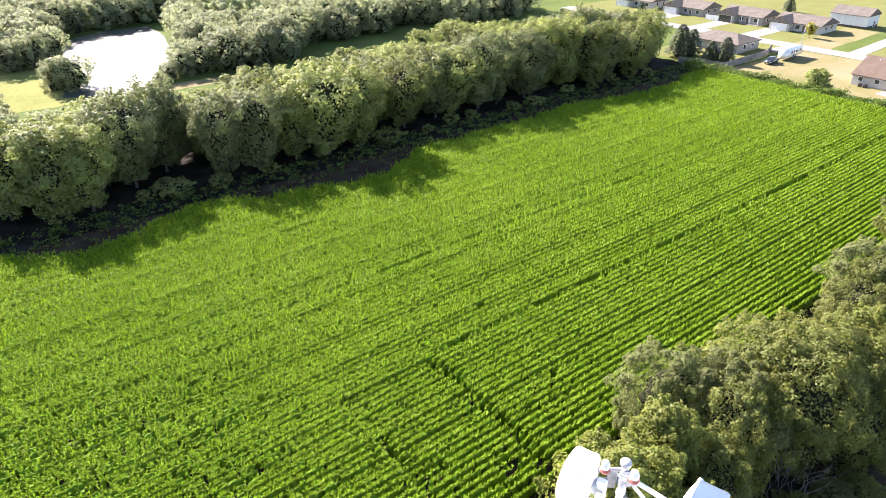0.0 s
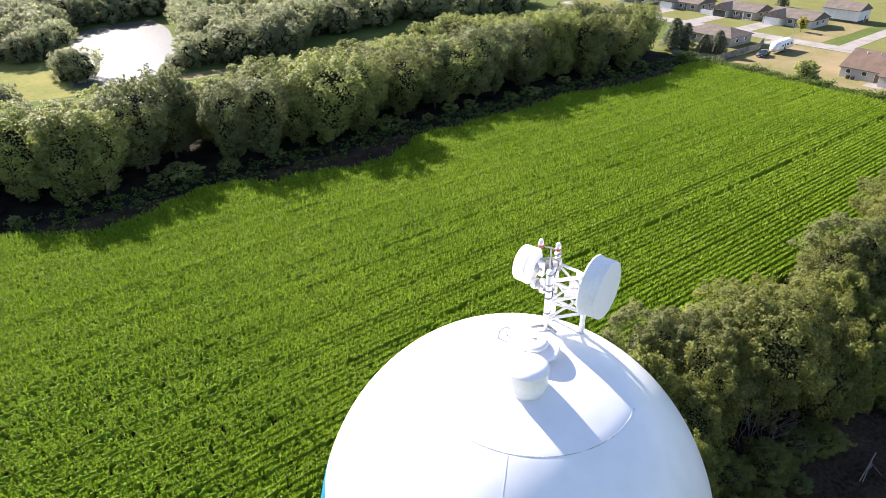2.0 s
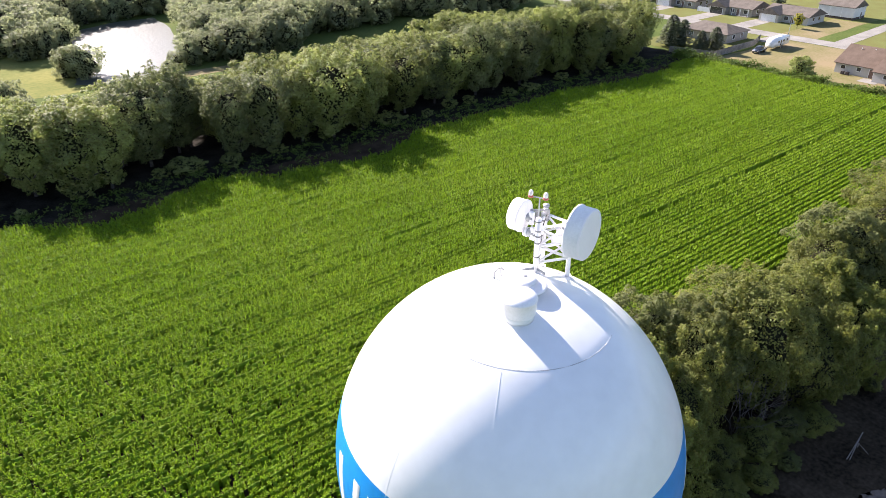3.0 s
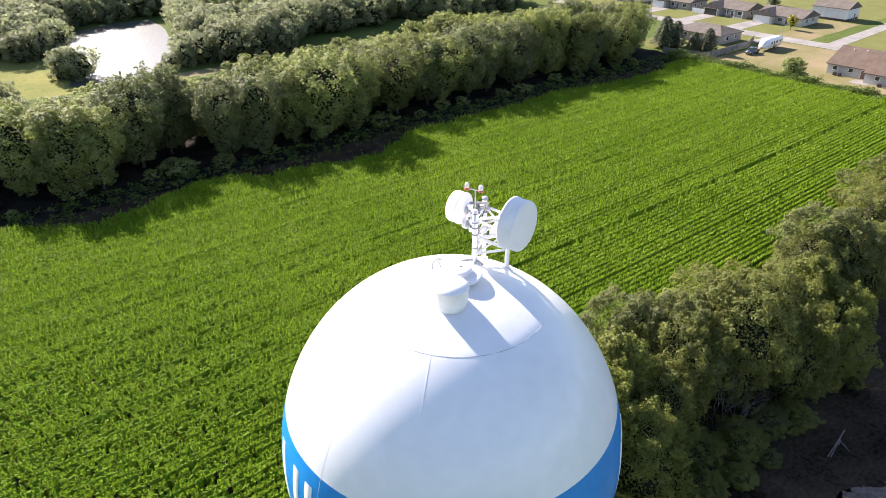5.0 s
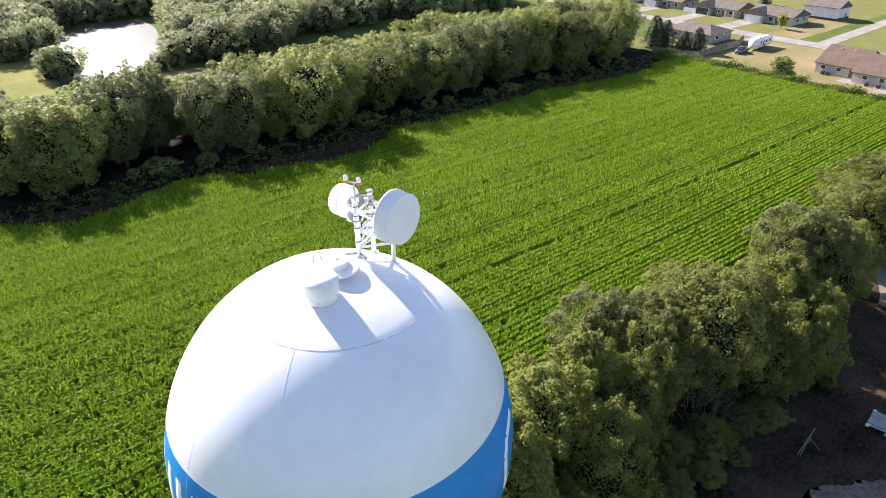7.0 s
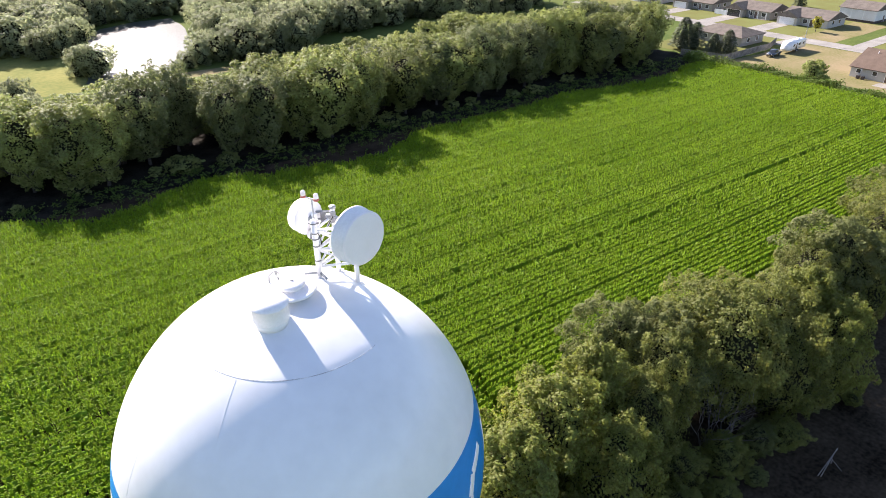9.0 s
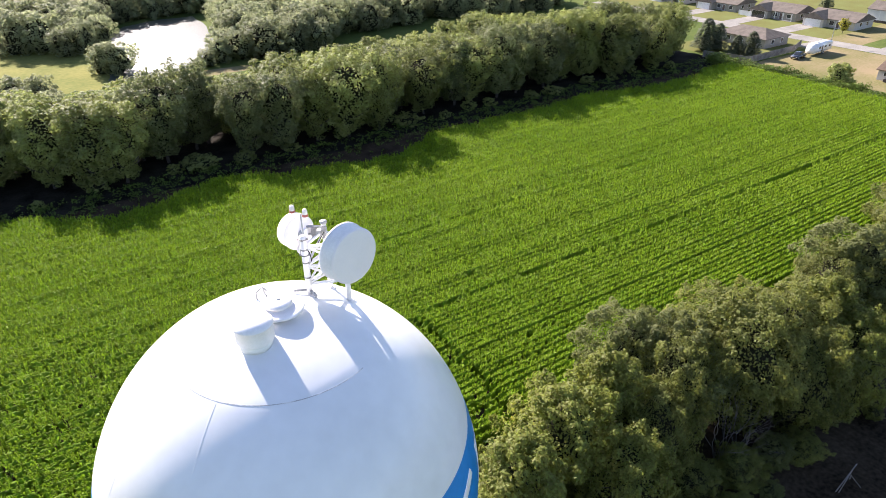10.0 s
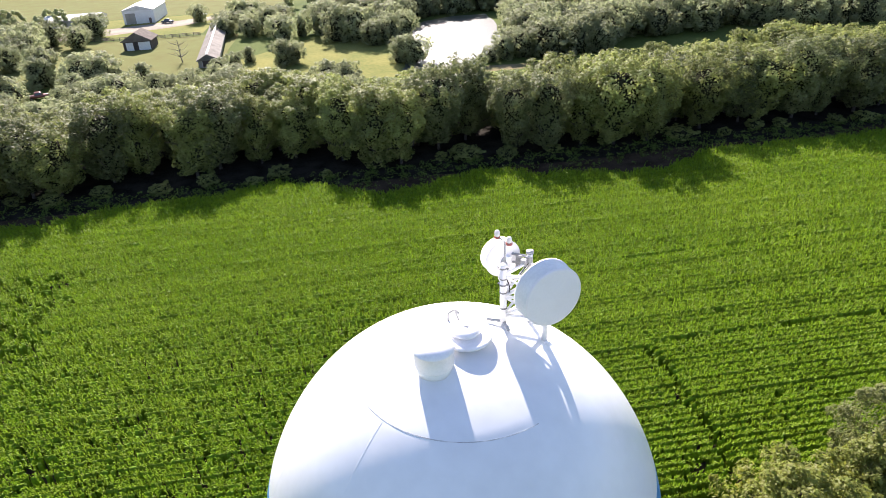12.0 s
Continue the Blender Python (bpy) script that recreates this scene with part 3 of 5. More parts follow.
def grove(count, area, h0, h1, keep=4.0, wide=(0.9, 1.25)):
    """Scatter trees over a quadrilateral of the plan, at least keep metres apart."""
    (a, b, c, d), done, tries = area, [], 0
    while len(done) < count and tries < count * 30:
        tries += 1
        s, t = rnd.random(), rnd.random()
        u = (a[0] * (1 - s) + b[0] * s) * (1 - t) + (d[0] * (1 - s) + c[0] * s) * t
        v = (a[1] * (1 - s) + b[1] * s) * (1 - t) + (d[1] * (1 - s) + c[1] * s) * t
        if abs(u + 80.3 - (179.4 - v) * 0.456) < 4.5 and 150 < v < 188:  # the clearing with the truck
            continue
        if all((u - x) ** 2 + (v - y) ** 2 > keep * keep for x, y in done):
            done.append((u, v))
            far.plant(rnd.randrange(5), u, v, rnd.uniform(h0, h1), rnd.uniform(0, 360), rnd.uniform(*wide))


grove(70, [(-100, 127), (14, 130), (6, 160), (-100, 176)], 5.5, 9.0, 4.4)
grove(22, [(-78, 150), (-30, 150), (-26, 180), (-70, 186)], 4.5, 7.0, 4.6)
grove(8, [(-30, 148), (4, 148), (0, 168), (-30, 172)], 5.0, 7.5, 5.0)
grove(10, [(18, 127), (60, 127), (60, 138), (20, 140)], 4.0, 7.0, 4.5)
grove(24, [(55, 178), (84, 178), (91, 205), (66, 210)], 8.0, 11.0, 5.0)
grove(34, [(90, 194), (150, 196), (172, 218), (92, 218)], 9.0, 12.0, 5.5)
grove(16, [(150, 186), (182, 184), (196, 212), (160, 214)], 9.0, 12.0, 5.5)
grove(24, [(-8, 236), (26, 205), (30, 262), (0, 275)], 8.0, 11.5, 5.5)
grove(18, [(28, 262), (70, 266), (76, 286), (24, 282)], 9.5, 12.0, 4.5)
grove(12, [(-40, 248), (-10, 240), (-10, 285), (-36, 300)], 6.0, 10.0, 5.0)
grove(26, [(-150, 190), (-100, 200), (-98, 262), (-150, 262)], 8.0, 12.0, 6.0)


def woodland(name, label, seed, areas):
    """Distant woods that nobody could count: crowns over trunks, joined."""
    g = np.random.default_rng(seed)
    kinds = []
    for k in range(4):
        m = 26
        z = 0.10 + 0.76 * (np.arange(m) + g.random(m)) / m
        az = np.arange(m) * 2.4 + g.normal(0, 0.5, m)
        rr = 0.42 * np.sin(np.clip(z, 0, 1) * math.pi) ** 0.6 * (0.25 + 0.5 * g.random(m))
        c = np.stack((np.cos(az) * rr, np.sin(az) * rr, z), 1)
        r = 0.08 + 0.08 * g.random(m)
        v1, t1 = leaf_cloud(g, c, r, 1300, 0.026)
        v2, t2 = core_blobs(c, r, 0.7)
        stem = np.array(((-0.02, -0.012, 0), (0.02, -0.012, 0), (0, 0.024, 0), (0, 0, 0.6)))
        kinds.append((np.concatenate((v1, v2, stem)), np.concatenate((t1, t2 + len(v1), np.array(((0, 1, 3), (1, 2, 3), (2, 0, 3))) + len(v1) + len(v2)))))
    vs, ts, base = [], [], 0
    for count, (a, b, c, d), h0, h1 in areas:
        for k in range(count):
            s, t = g.random(), g.random()
            s = (k + s) / count
            p = (np.array(a) * (1 - s) + np.array(b) * s) * (1 - t) + (np.array(d) * (1 - s) + np.array(c) * s) * t
            v, f = kinds[g.integers(4)]
            h, turn, wide = g.uniform(h0, h1), g.uniform(0, 6.28), g.uniform(0.95, 1.3)
            x, y = v[:, 0] * wide, v[:, 1] * wide
            vs.append(np.stack(((x * math.cos(turn) - y * math.sin(turn)) * h + p[0], (x * math.sin(turn) + y * math.cos(turn)) * h + p[1], v[:, 2] * h), 1))
            ts.append(f + base)
            base += len(v)
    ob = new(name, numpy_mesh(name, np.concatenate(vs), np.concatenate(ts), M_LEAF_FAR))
    ob.matrix_basis = UV
    return tagged(ob, label, "woodland", kind="stuff")


woodland("woodland", "distant dense woodland beyond the pond", 61, [(40, [(72, 215), (190, 215), (200, 260), (72, 262)], 9.0, 12.5), (30, [(0, 266), (80, 266), (90, 300), (0, 300)], 9.0, 12.5), (34, [(-20, 302), (220, 302), (260, 340), (-20, 340)], 9.0, 13.0), (18, [(-190, 300), (-118, 285), (-110, 312), (-190, 330)], 8.0, 11.0)])
for u, v, h in ((23, 185, 8.2), (20, 188, 7.0), (18, 226, 9), (20, 238, 10), (23, 250, 10.5), (14, 216, 8), (42, 175, 3.2), (46, 178, 4.6), (50, 181, 6.5), (53, 187, 7.5), (57, 196, 8.5), (61, 207, 9), (65, 220, 10), (69, 234, 10), (72, 248, 10.5), (-17, 235, 9), (-15, 196, 7.5), (-12, 198, 6.5), (-26, 206, 4.5), (-29, 197, 5), (-70, 187, 9.5), (-66, 190, 9), (-84, 195, 8), (-92, 276, 9), (-104, 262, 9), (-104, 230, 9), (-39, 262, 8), (-40, 255, 7), (-56, 296, 7), (-33, 190, 5), (-55, 192, 5), (-62, 190, 4.5), (-84, 201, 9.5), (-88, 206, 9.0), (-93, 255, 7.5), (-97, 278, 8.0)):
    far.plant(rnd.randrange(5), u, v, h, rnd.uniform(0, 360), rnd.uniform(1.0, 1.3))

near = Grove([(tree("roadside_tree", 300 + k, 10.5, 4.4, 24000, (0.125, 0.125, 0.165)[k % 3], (M_LEAF_OLIVE, M_LEAF_BRIGHT, M_LEAF_SILVER)[k % 3],
                    ("dense roadside tree with an olive-green sunlit crown", "roadside tree with a bright yellow-green leafy crown", "roadside tree with a feathery grey-green crown")[k % 3],
                    "trees by the tower", 0.05, 85, clump=(0.17, 0.15, 0.14)[k % 3], slim=(0.5, 0.6, 0.32)[k % 3], rough=0.42, wide_at=0.6, foot=0.4), 10.5) for k in range(6)])
OLIVE, BRIGHT, SILVER = 0, 1, 2
for k, (kind, u, v, h, w) in enumerate((
        (BRIGHT, 16.4, 10.6, 11.0, 0.90), (BRIGHT, 21.8, 12.8, 12.0, 0.92), (BRIGHT, 27.8, 14.6, 12.0, 0.90), (BRIGHT, 33.0, 15.4, 12.0, 0.80), (BRIGHT, 30.6, 10.8, 9.5, 0.90),
        (SILVER, 39.6, 19.0, 11.6, 0.80), (SILVER, 42.2, 15.6, 11.8, 0.80), (OLIVE, 36.2, 13.2, 9.4, 0.76), (OLIVE, 48.0, 16.2, 12.4, 0.84), (OLIVE, 46.8, 12.6, 13.2, 0.82),
        (OLIVE, 40.2, 14.2, 11.4, 0.66), (BRIGHT, 57.3, 12.0, 12.0, 0.88), (OLIVE, 52.4, 12.6, 12.4, 0.80), (OLIVE, 51.0, 9.8, 10.8, 0.74), (BRIGHT, 57.6, 8.4, 10.5, 0.72),
        (SILVER, 70.5, 15.4, 12.0, 0.94), (OLIVE, 66.8, 15.8, 10.5, 0.80), (OLIVE, 72.8, 12.6, 10.5, 0.70), (OLIVE, 85.7, 15.4, 11.0, 0.92), (OLIVE, 93, 17.5, 11.5, 1.1),
        (SILVER, 99, 16.0, 10.5, 1.0), (OLIVE, 106, 18, 10.0, 1.1), (OLIVE, 114, 19, 10.0, 1.1), (SILVER, 122, 18, 10.0, 1.1),
        (OLIVE, 20, 8, 5.0, 1.2), (OLIVE, 25.5, 9.5, 5.2, 1.2), (OLIVE, 37.0, 9.2, 4.0, 1.1), (OLIVE, 41.6, 8.2, 3.4, 1.2), (SILVER, 45.6, 7.6, 3.0, 1.2), (OLIVE, 38.4, 6.0, 2.2, 1.3), (OLIVE, 34.2, 6.8, 3.4, 1.2), (SILVER, 42.6, 5.6, 1.5, 1.4), (OLIVE, 58.5, 5.8, 1.4, 1.4), (OLIVE, 62, 12.0, 5.6, 1.1),
        (SILVER, 54, 8.8, 4.0, 1.3), (OLIVE, 48.2, 6.4, 2.8, 1.3), (OLIVE, 78, 14.5, 4.0, 1.2), (SILVER, 22, 19, 4.4, 1.0))):
    near.plant(kind + 3 * (k % 2), u, v, h, k * 71.0, w)

for k, (u, v, h) in enumerate(((169, 109, 9.0), (172.5, 107.5, 7.5), (171.5, 100.5, 5.5), (173, 97, 6.8), (220, 162, 4.0), (262, 126, 6.0))):
    if k == 0:
        spruce = conifer("spruce", 31, 7.0, 3.1, "dark green spruce behind the garden fence", "spruces by the houses")
        spruce.matrix_basis = at_uv(u, v)
        spruce.scale = (h / 7,) * 3
    else:
        ob = copy_thing(spruce, at_uv(u, v, 0, 70 * k))
        ob.scale = (h / 7,) * 3
shrubs = Grove([(tree("shrub", 400 + k, 3.0, 1.9, 1300, 0.16, M_LEAF_BELT, "low shrub in the shade at the foot of the windbreak", "shrubs under the windbreak", 0.02, 24, "shrub"), 3.0) for k in range(3)])
for k in range(30):
    shrubs.plant(rnd.randrange(3), -90 + k * 8.2 + rnd.uniform(-3, 3), rnd.uniform(101.6, 104.6), rnd.uniform(1.2, 2.6), rnd.uniform(0, 360), rnd.uniform(1.2, 1.9))
bush = tree("bush", 41, 4.2, 2.6, 2600, 0.2, M_LEAF_BELT, "round grey-green bush at the field's edge", "", 0.04, 30, "bush")
bush.matrix_basis = at_uv(163.5, 67, 0, 40, 1.2)
yellow = tree("young_tree", 42, 4.6, 1.5, 1100, 0.2, M_YELLOW, "small tree with yellow leaves on the front lawn", "", 0.25, 20, core=0.6)
yellow.matrix_basis = at_uv(222, 98)

# ---------------------------------------------------------------- the water tower
TX, TY, TZ, TA, TB = 2.90, 3.024, 32.144, 4.171, 4.573
CAP_DENT = 0.18
tower = thing("water_tower", Matrix.Translation((TX, TY, 0)), "white spheroid water tower with a blue band and antennas on top", "water tower")


def tank_r(z):
    return TA * math.sqrt(max(0.0, 1 - ((z - TZ) / TB) ** 2))


SEAM_Z = 36.15


def tank_z(x, y):
    """Height of the tank's skin at a plan offset from its axis; the crown plate inside the ring seam lies a little flatter."""
    f = math.hypot(x, y) / tank_r(SEAM_Z)
    return TZ + TB * math.sqrt(max(0.0, 1 - (x * x + y * y) / (TA * TA))) - (CAP_DENT * f * f * (1 - f) if f < 1 else 0.0)


BAND_TOP, BAND_LOW = 33.72, 30.6
prof = [(TA * math.cos(a), TZ + TB * math.sin(a)) for a in np.linspace(math.asin((BAND_TOP - TZ) / TB), math.asin((SEAM_Z - TZ) / TB), 24)]
prof += [(r, tank_z(r, 0)) for r in np.linspace(tank_r(SEAM_Z), 0, 26)[1:]]
part("tank_top", lathe(bmesh.new(), prof, 128), M_TANK, tower, "glossy white painted steel dome", True)
prof = [(TA * math.cos(a), TZ + TB * math.sin(a)) for a in np.linspace(math.asin((BAND_LOW - TZ) / TB), math.asin((BAND_TOP - TZ) / TB), 16)]
part("band", lathe(bmesh.new(), prof, 128), M_BLUE, tower, "bright blue painted band", True)
prof = [(1.15, 26.4), (1.4, 27.0)] + [(TA * math.cos(a), TZ + TB * math.sin(a)) for a in np.linspace(-1.15, math.asin((BAND_LOW - TZ) / TB), 20)]
part("tank_bottom", lathe(bmesh.new(), prof, 96), M_TANK, tower, "", True)
part("pedestal", lathe(bmesh.new(), [(3.6, 0), (3.5, 0.4), (2.6, 3.0), (1.8, 5.5), (1.3, 8.0), (1.15, 10.0), (1.15, 26.45)], 64), M_TANK, tower, "white flared steel pedestal", True)


def skin_strip(bm, line, half, lift):
    """A raised strip along a line of (azimuth in degrees, height) points on the tank."""
    pts = []
    for az, z in line:
        a = radians(az)
        r = tank_r(z)
        p = Vector((r * math.cos(a), r * math.sin(a), z))
        nrm = Vector((p.x / TA ** 2, p.y / TA ** 2, (z - TZ) / TB ** 2)).normalized()
        pts.append((p, nrm))
    rows = []
    for k, (p, nrm) in enumerate(pts):
        d = (pts[min(k + 1, len(pts) - 1)][0] - pts[max(k - 1, 0)][0]).normalized()
        s = nrm.cross(d).normalized()
        rows.append([bm.verts.new(p + s * half - nrm * 0.01), bm.verts.new(p + s * half * 0.8 + nrm * lift), bm.verts.new(p - s * half * 0.8 + nrm * lift), bm.verts.new(p - s * half - nrm * 0.01)])
    for a, b in zip(rows, rows[1:]):
        for j in range(3):
            bm.faces.new((a[j], a[j + 1], b[j + 1], b[j]))
    return bm


def arc(az0, az1, z0, z1, n=24):
    return [(az0 + (az1 - az0) * k / n, z0 + (z1 - z0) * k / n) for k in range(n + 1)]


part("seam", skin_strip(bmesh.new(), arc(-121, -22, SEAM_Z + 0.04, SEAM_Z - 0.08, 60), 0.010, 0.003), M_SEAM, tower, "weathered weld seam")
part("seam", skin_strip(bmesh.new(), arc(-101, -101.5, SEAM_Z, 35.28, 20), 0.010, 0.0025), M_TANK, tower, "raised painted weld seam")
part("seam", skin_strip(bmesh.new(), arc(-132.3, -133, 35.1, 33.0, 20), 0.004, 0.0015), M_TANK, tower, "faint weld seam")
# white marks on the band, strokes only
for line, half in ((arc(-160, -152, 33.3, 31.4, 10), 0.16), (arc(-146, -144, 33.35, 31.3, 10), 0.15), (arc(-138, -137, 33.35, 31.3, 10), 0.15), (arc(-128, -127, 33.35, 31.3, 10), 0.15),
                   (arc(-8, -17, 33.2, 33.0, 10), 0.13), (arc(-17, -20.5, 33.0, 32.6, 6), 0.13),
                   (arc(-20.5, -20.5, 32.6, 31.7, 8), 0.13), (arc(-20.5, -10, 31.7, 31.3, 10), 0.13), (arc(4, 5, 33.2, 31.3, 10), 0.15), (arc(12, 11, 33.2, 31.3, 10), 0.15)):
    part("band_mark", skin_strip(bmesh.new(), line, half, 0.006), M_WHITE, tower, "white painted stroke on the band", True)


def put(x, y, sink=0.0, turn=0.0):
    return Matrix.Translation((x, y, tank_z(x - TX, y - TY) - sink)) @ Matrix.Rotation(radians(turn), 4, "Z")


# the covered vent can
can = thing("roof_vent", put(2.925, 2.19, 0.0), "white cylindrical roof vent with a domed cap on the tank", "roof vent")
part("collar", lathe(bmesh.new(), [(0.0, -0.05), (0.31, -0.05), (0.31, 0.10), (0.29, 0.11), (0, 0.11)], 40), M_TANK, can, "white painted steel collar", True)
part("hood", lathe(bmesh.new(), [(0.29, 0.10), (0.35, 0.10), (0.355, 0.12), (0.355, 0.41), (0.368, 0.415), (0.375, 0.43), (0.368, 0.445), (0.335, 0.485), (0.27, 0.53), (0.19, 0.56), (0.09, 0.578), (0, 0.582)], 48), M_WHITE, can, "", True)
# the mushroom vent at the crown of the tank
vent = thing("mushroom_vent", put(3.13, 3.06, 0.0), "white mushroom vent with a wide rim and a raised drum", "roof vent")
part("neck", lathe(bmesh.new(), [(0.21, -0.05), (0.21, 0.22), (0, 0.22)], 32), M_WHITE, vent, "", True)
part("rim", lathe(bmesh.new(), [(0.0, 0.09), (0.44, 0.08), (0.47, 0.06), (0.485, 0.08), (0.47, 0.10), (0.42, 0.12), (0.22, 0.135), (0.0, 0.14)], 48), M_WHITE, vent, "wide white rim", True)
part("cap", lathe(bmesh.new(), [(0.20, 0.195), (0.27, 0.185), (0.285, 0.19), (0.29, 0.202), (0.27, 0.235), (0.20, 0.265), (0.11, 0.285), (0, 0.29)], 40, Matrix.Translation((-0.03, 0, 0))), M_WHITE, vent, "low domed white cap", True)
part("lifting_eye", box(bmesh.new(), -0.04, 0.04, -0.025, 0.025, 0.28, 0.31, 0.01), M_GALV, vent)
# the bent overflow hook
hook = thing("bracket", put(2.50, 3.50, 0.01) @ Matrix.Scale(1.1, 4), "thin bent steel bracket standing on the tank", "bracket")
bm = bmesh.new()
for a, b in (((0, 0, 0), (0.01, 0, 0.16)), ((0.01, 0, 0.16), (0.10, 0.02, 0.24)), ((0.16, 0.10, 0), (0.12, 0.03, 0.26)), ((0.12, 0.03, 0.26), (0.20, 0.05, 0.18))):
    tube(bm, a, b, 0.020, 0.020, 8)
part("bent_bar", bm, M_GALV, hook)

# the antenna frame
frame_at = thing("antenna_frame", Matrix.Translation((0, 0, 0)), "white steel antenna frame bolted to the top of the water tower", "antenna frame")
feet = {"a": Vector((3.47, 3.96, 0)), "b": Vector((4.24, 4.16, 0)), "c": Vector((3.72, 4.66, 0))}
TOPZ = 37.80
for key, f in feet.items():
    zf = tank_z(f.x - TX, f.y - TY)
    part("post", tube(bmesh.new(), (f.x, f.y, zf - 0.03), (f.x, f.y, {"a": 37.9, "b": 37.7, "c": 37.88}[key]), 0.065 if key == "a" else 0.055, 0.065 if key == "a" else 0.055, 14), M_WHITE, frame_at, "", True)
    part("foot_plate", box(bmesh.new(), f.x - 0.10, f.x + 0.10, f.y - 0.10, f.y + 0.10, zf - 0.03, zf + 0.02, 0.006), M_WHITE, frame_at)
    for zc in (36.95, 37.30, 37.60):
        part("clamp", tube(bmesh.new(), (f.x, f.y, zc - 0.014), (f.x, f.y, zc + 0.014), 0.073, 0.073, 12), M_CLAMP, frame_at, "dark grey steel clamp")
for p, q in (("a", "b"), ("b", "c"), ("c", "a")):
    A, B = feet[p], feet[q]
    for z in (36.78, 37.20, 37.66):
        part("rail", tube(bmesh.new(), (A.x, A.y, z), (B.x, B.y, z), 0.032, 0.032, 8), M_WHITE, frame_at, "", True)
    for z0, z1 in ((36.78, 37.20), (37.20, 37.66), (37.20, 36.78), (37.66, 37.20)):
        part("brace", tube(bmesh.new(), (A.x, A.y, z0), (B.x, B.y, z1), 0.026, 0.026, 8), M_WHITE, frame_at, "", True)
part("kicker", tube(bmesh.new(), (3.47, 3.96, tank_z(0.57, 0.94) + 0.10), (3.16, 3.86, tank_z(0.26, 0.84) + 0.07), 0.035, 0.035, 10), M_GALV, frame_at, "dull steel pipe stub", True)
part("kicker", tube(bmesh.new(), (3.47, 3.96, tank_z(0.57, 0.94) + 0.12), (3.66, 3.78, tank_z(0.76, 0.76) + 0.05), 0.03, 0.03, 10), M_GALV, frame_at, "dull steel pipe stub", True)
for zc in (37.46, 37.82):
    part("bolt_ring", tube(bmesh.new(), (3.47, 3.96, zc), (3.47, 3.96, zc + 0.022), 0.080, 0.080, 14), M_CLAMP, frame_at, "dark steel ring")
    part("u_bolt", box(bmesh.new(), 3.36, 3.58, 3.94, 3.98, zc, zc + 0.03, 0.006), M_CLAMP, frame_at, "dark steel bolt")
for z, x0, x1 in ((37.58, 3.14, 3.72), (37.76, 3.14, 3.72)):
    part("mount_arm", tube(bmesh.new(), (x0, 4.62, z), (x1, 4.66, z), 0.028, 0.028, 8), M_GALV, frame_at, "steel dish mount arm", True)
part("mount_plate", box(bmesh.new(), 3.47, 3.59, 4.545, 4.57, 37.54, 37.80, 0.006), M_CLAMP, frame_at, "dull steel mount plate")
part("mount_plate", box(bmesh.new(), 3.66, 3.80, 4.57, 4.60, 37.52, 37.80, 0.008), M_GALV, frame_at, "weathered steel mount plate")
part("post_cap", tube(bmesh.new(), (3.72, 4.66, 37.84), (3.72, 4.66, 37.89), 0.075, 0.075, 14), M_GALV, frame_at, "steel post cap", True)
part("gusset", box(bmesh.new(), 3.80, 4.16, 4.07, 4.10, 37.22, 37.40, 0.008), M_WHITE, frame_at)
part("box", box(bmesh.new(), 3.93, 4.05, 4.12, 4.34, 37.15, 37.45, 0.012), M_GREYFACE, frame_at, "grey equipment box")
part("box", box(bmesh.new(), 3.60, 3.71, 4.47, 4.58, 37.62, 37.76, 0.012), M_GALV, frame_at, "dull steel junction box")
for k, (p0, p1, p2) in enumerate((((3.50, 4.00, 37.6), (3.62, 4.10, 37.35), (3.52, 4.0, 37.0)), ((3.75, 4.6, 37.7), (3.60, 4.35, 37.45), (3.5, 4.02, 37.2)), ((4.2, 4.15, 37.4), (4.02, 4.1, 37.2), (4.2, 4.15, 36.9)))):
    bm = bmesh.new()
    prev = Vector(p0)
    for j in range(1, 9):
        f = j / 8
        cur = (1 - f) ** 2 * Vector(p0) + 2 * f * (1 - f) * Vector(p1) + f * f * Vector(p2)
        tube(bm, prev, cur, 0.010, 0.010, 5)
        prev = cur
    part("cable", bm, M_BLACK, frame_at, "black coaxial cable")

# the obstruction lights
lights = thing("obstruction_light", Matrix.Translation((3.47, 4.04, 0)), "pair of red obstruction lights on a thin pole", "warning light")
bm = tube(bmesh.new(), (0, 0, 36.9), (0, 0, 38.36), 0.016, 0.016, 8)
part("pole", bm, M_GALV, lights)
bm = tube(bmesh.new(), (-0.17, 0.07, 38.36), (0.12, -0.075, 38.36), 0.014, 0.014, 8)
part("crossbar", bm, M_GALV, lights)
for x, y in ((-0.185, 0.074), (0.116, -0.075)):
    part("red_base", lathe(bmesh.new(), [(0, 38.335), (0.045, 38.335), (0.062, 38.345), (0.062, 38.375), (0.048, 38.39), (0, 38.39)], 16, Matrix.Translation((x, y, 0))), M_RED, lights, "red lamp base", True)
    part("lens", lathe(bmesh.new(), [(0.046, 38.385), (0.052, 38.40), (0.052, 38.45), (0.044, 38.485), (0.025, 38.503), (0, 38.508)], 16, Matrix.Translation((x, y, 0))), M_CLEAR, lights, "frosted pinkish lens", True)


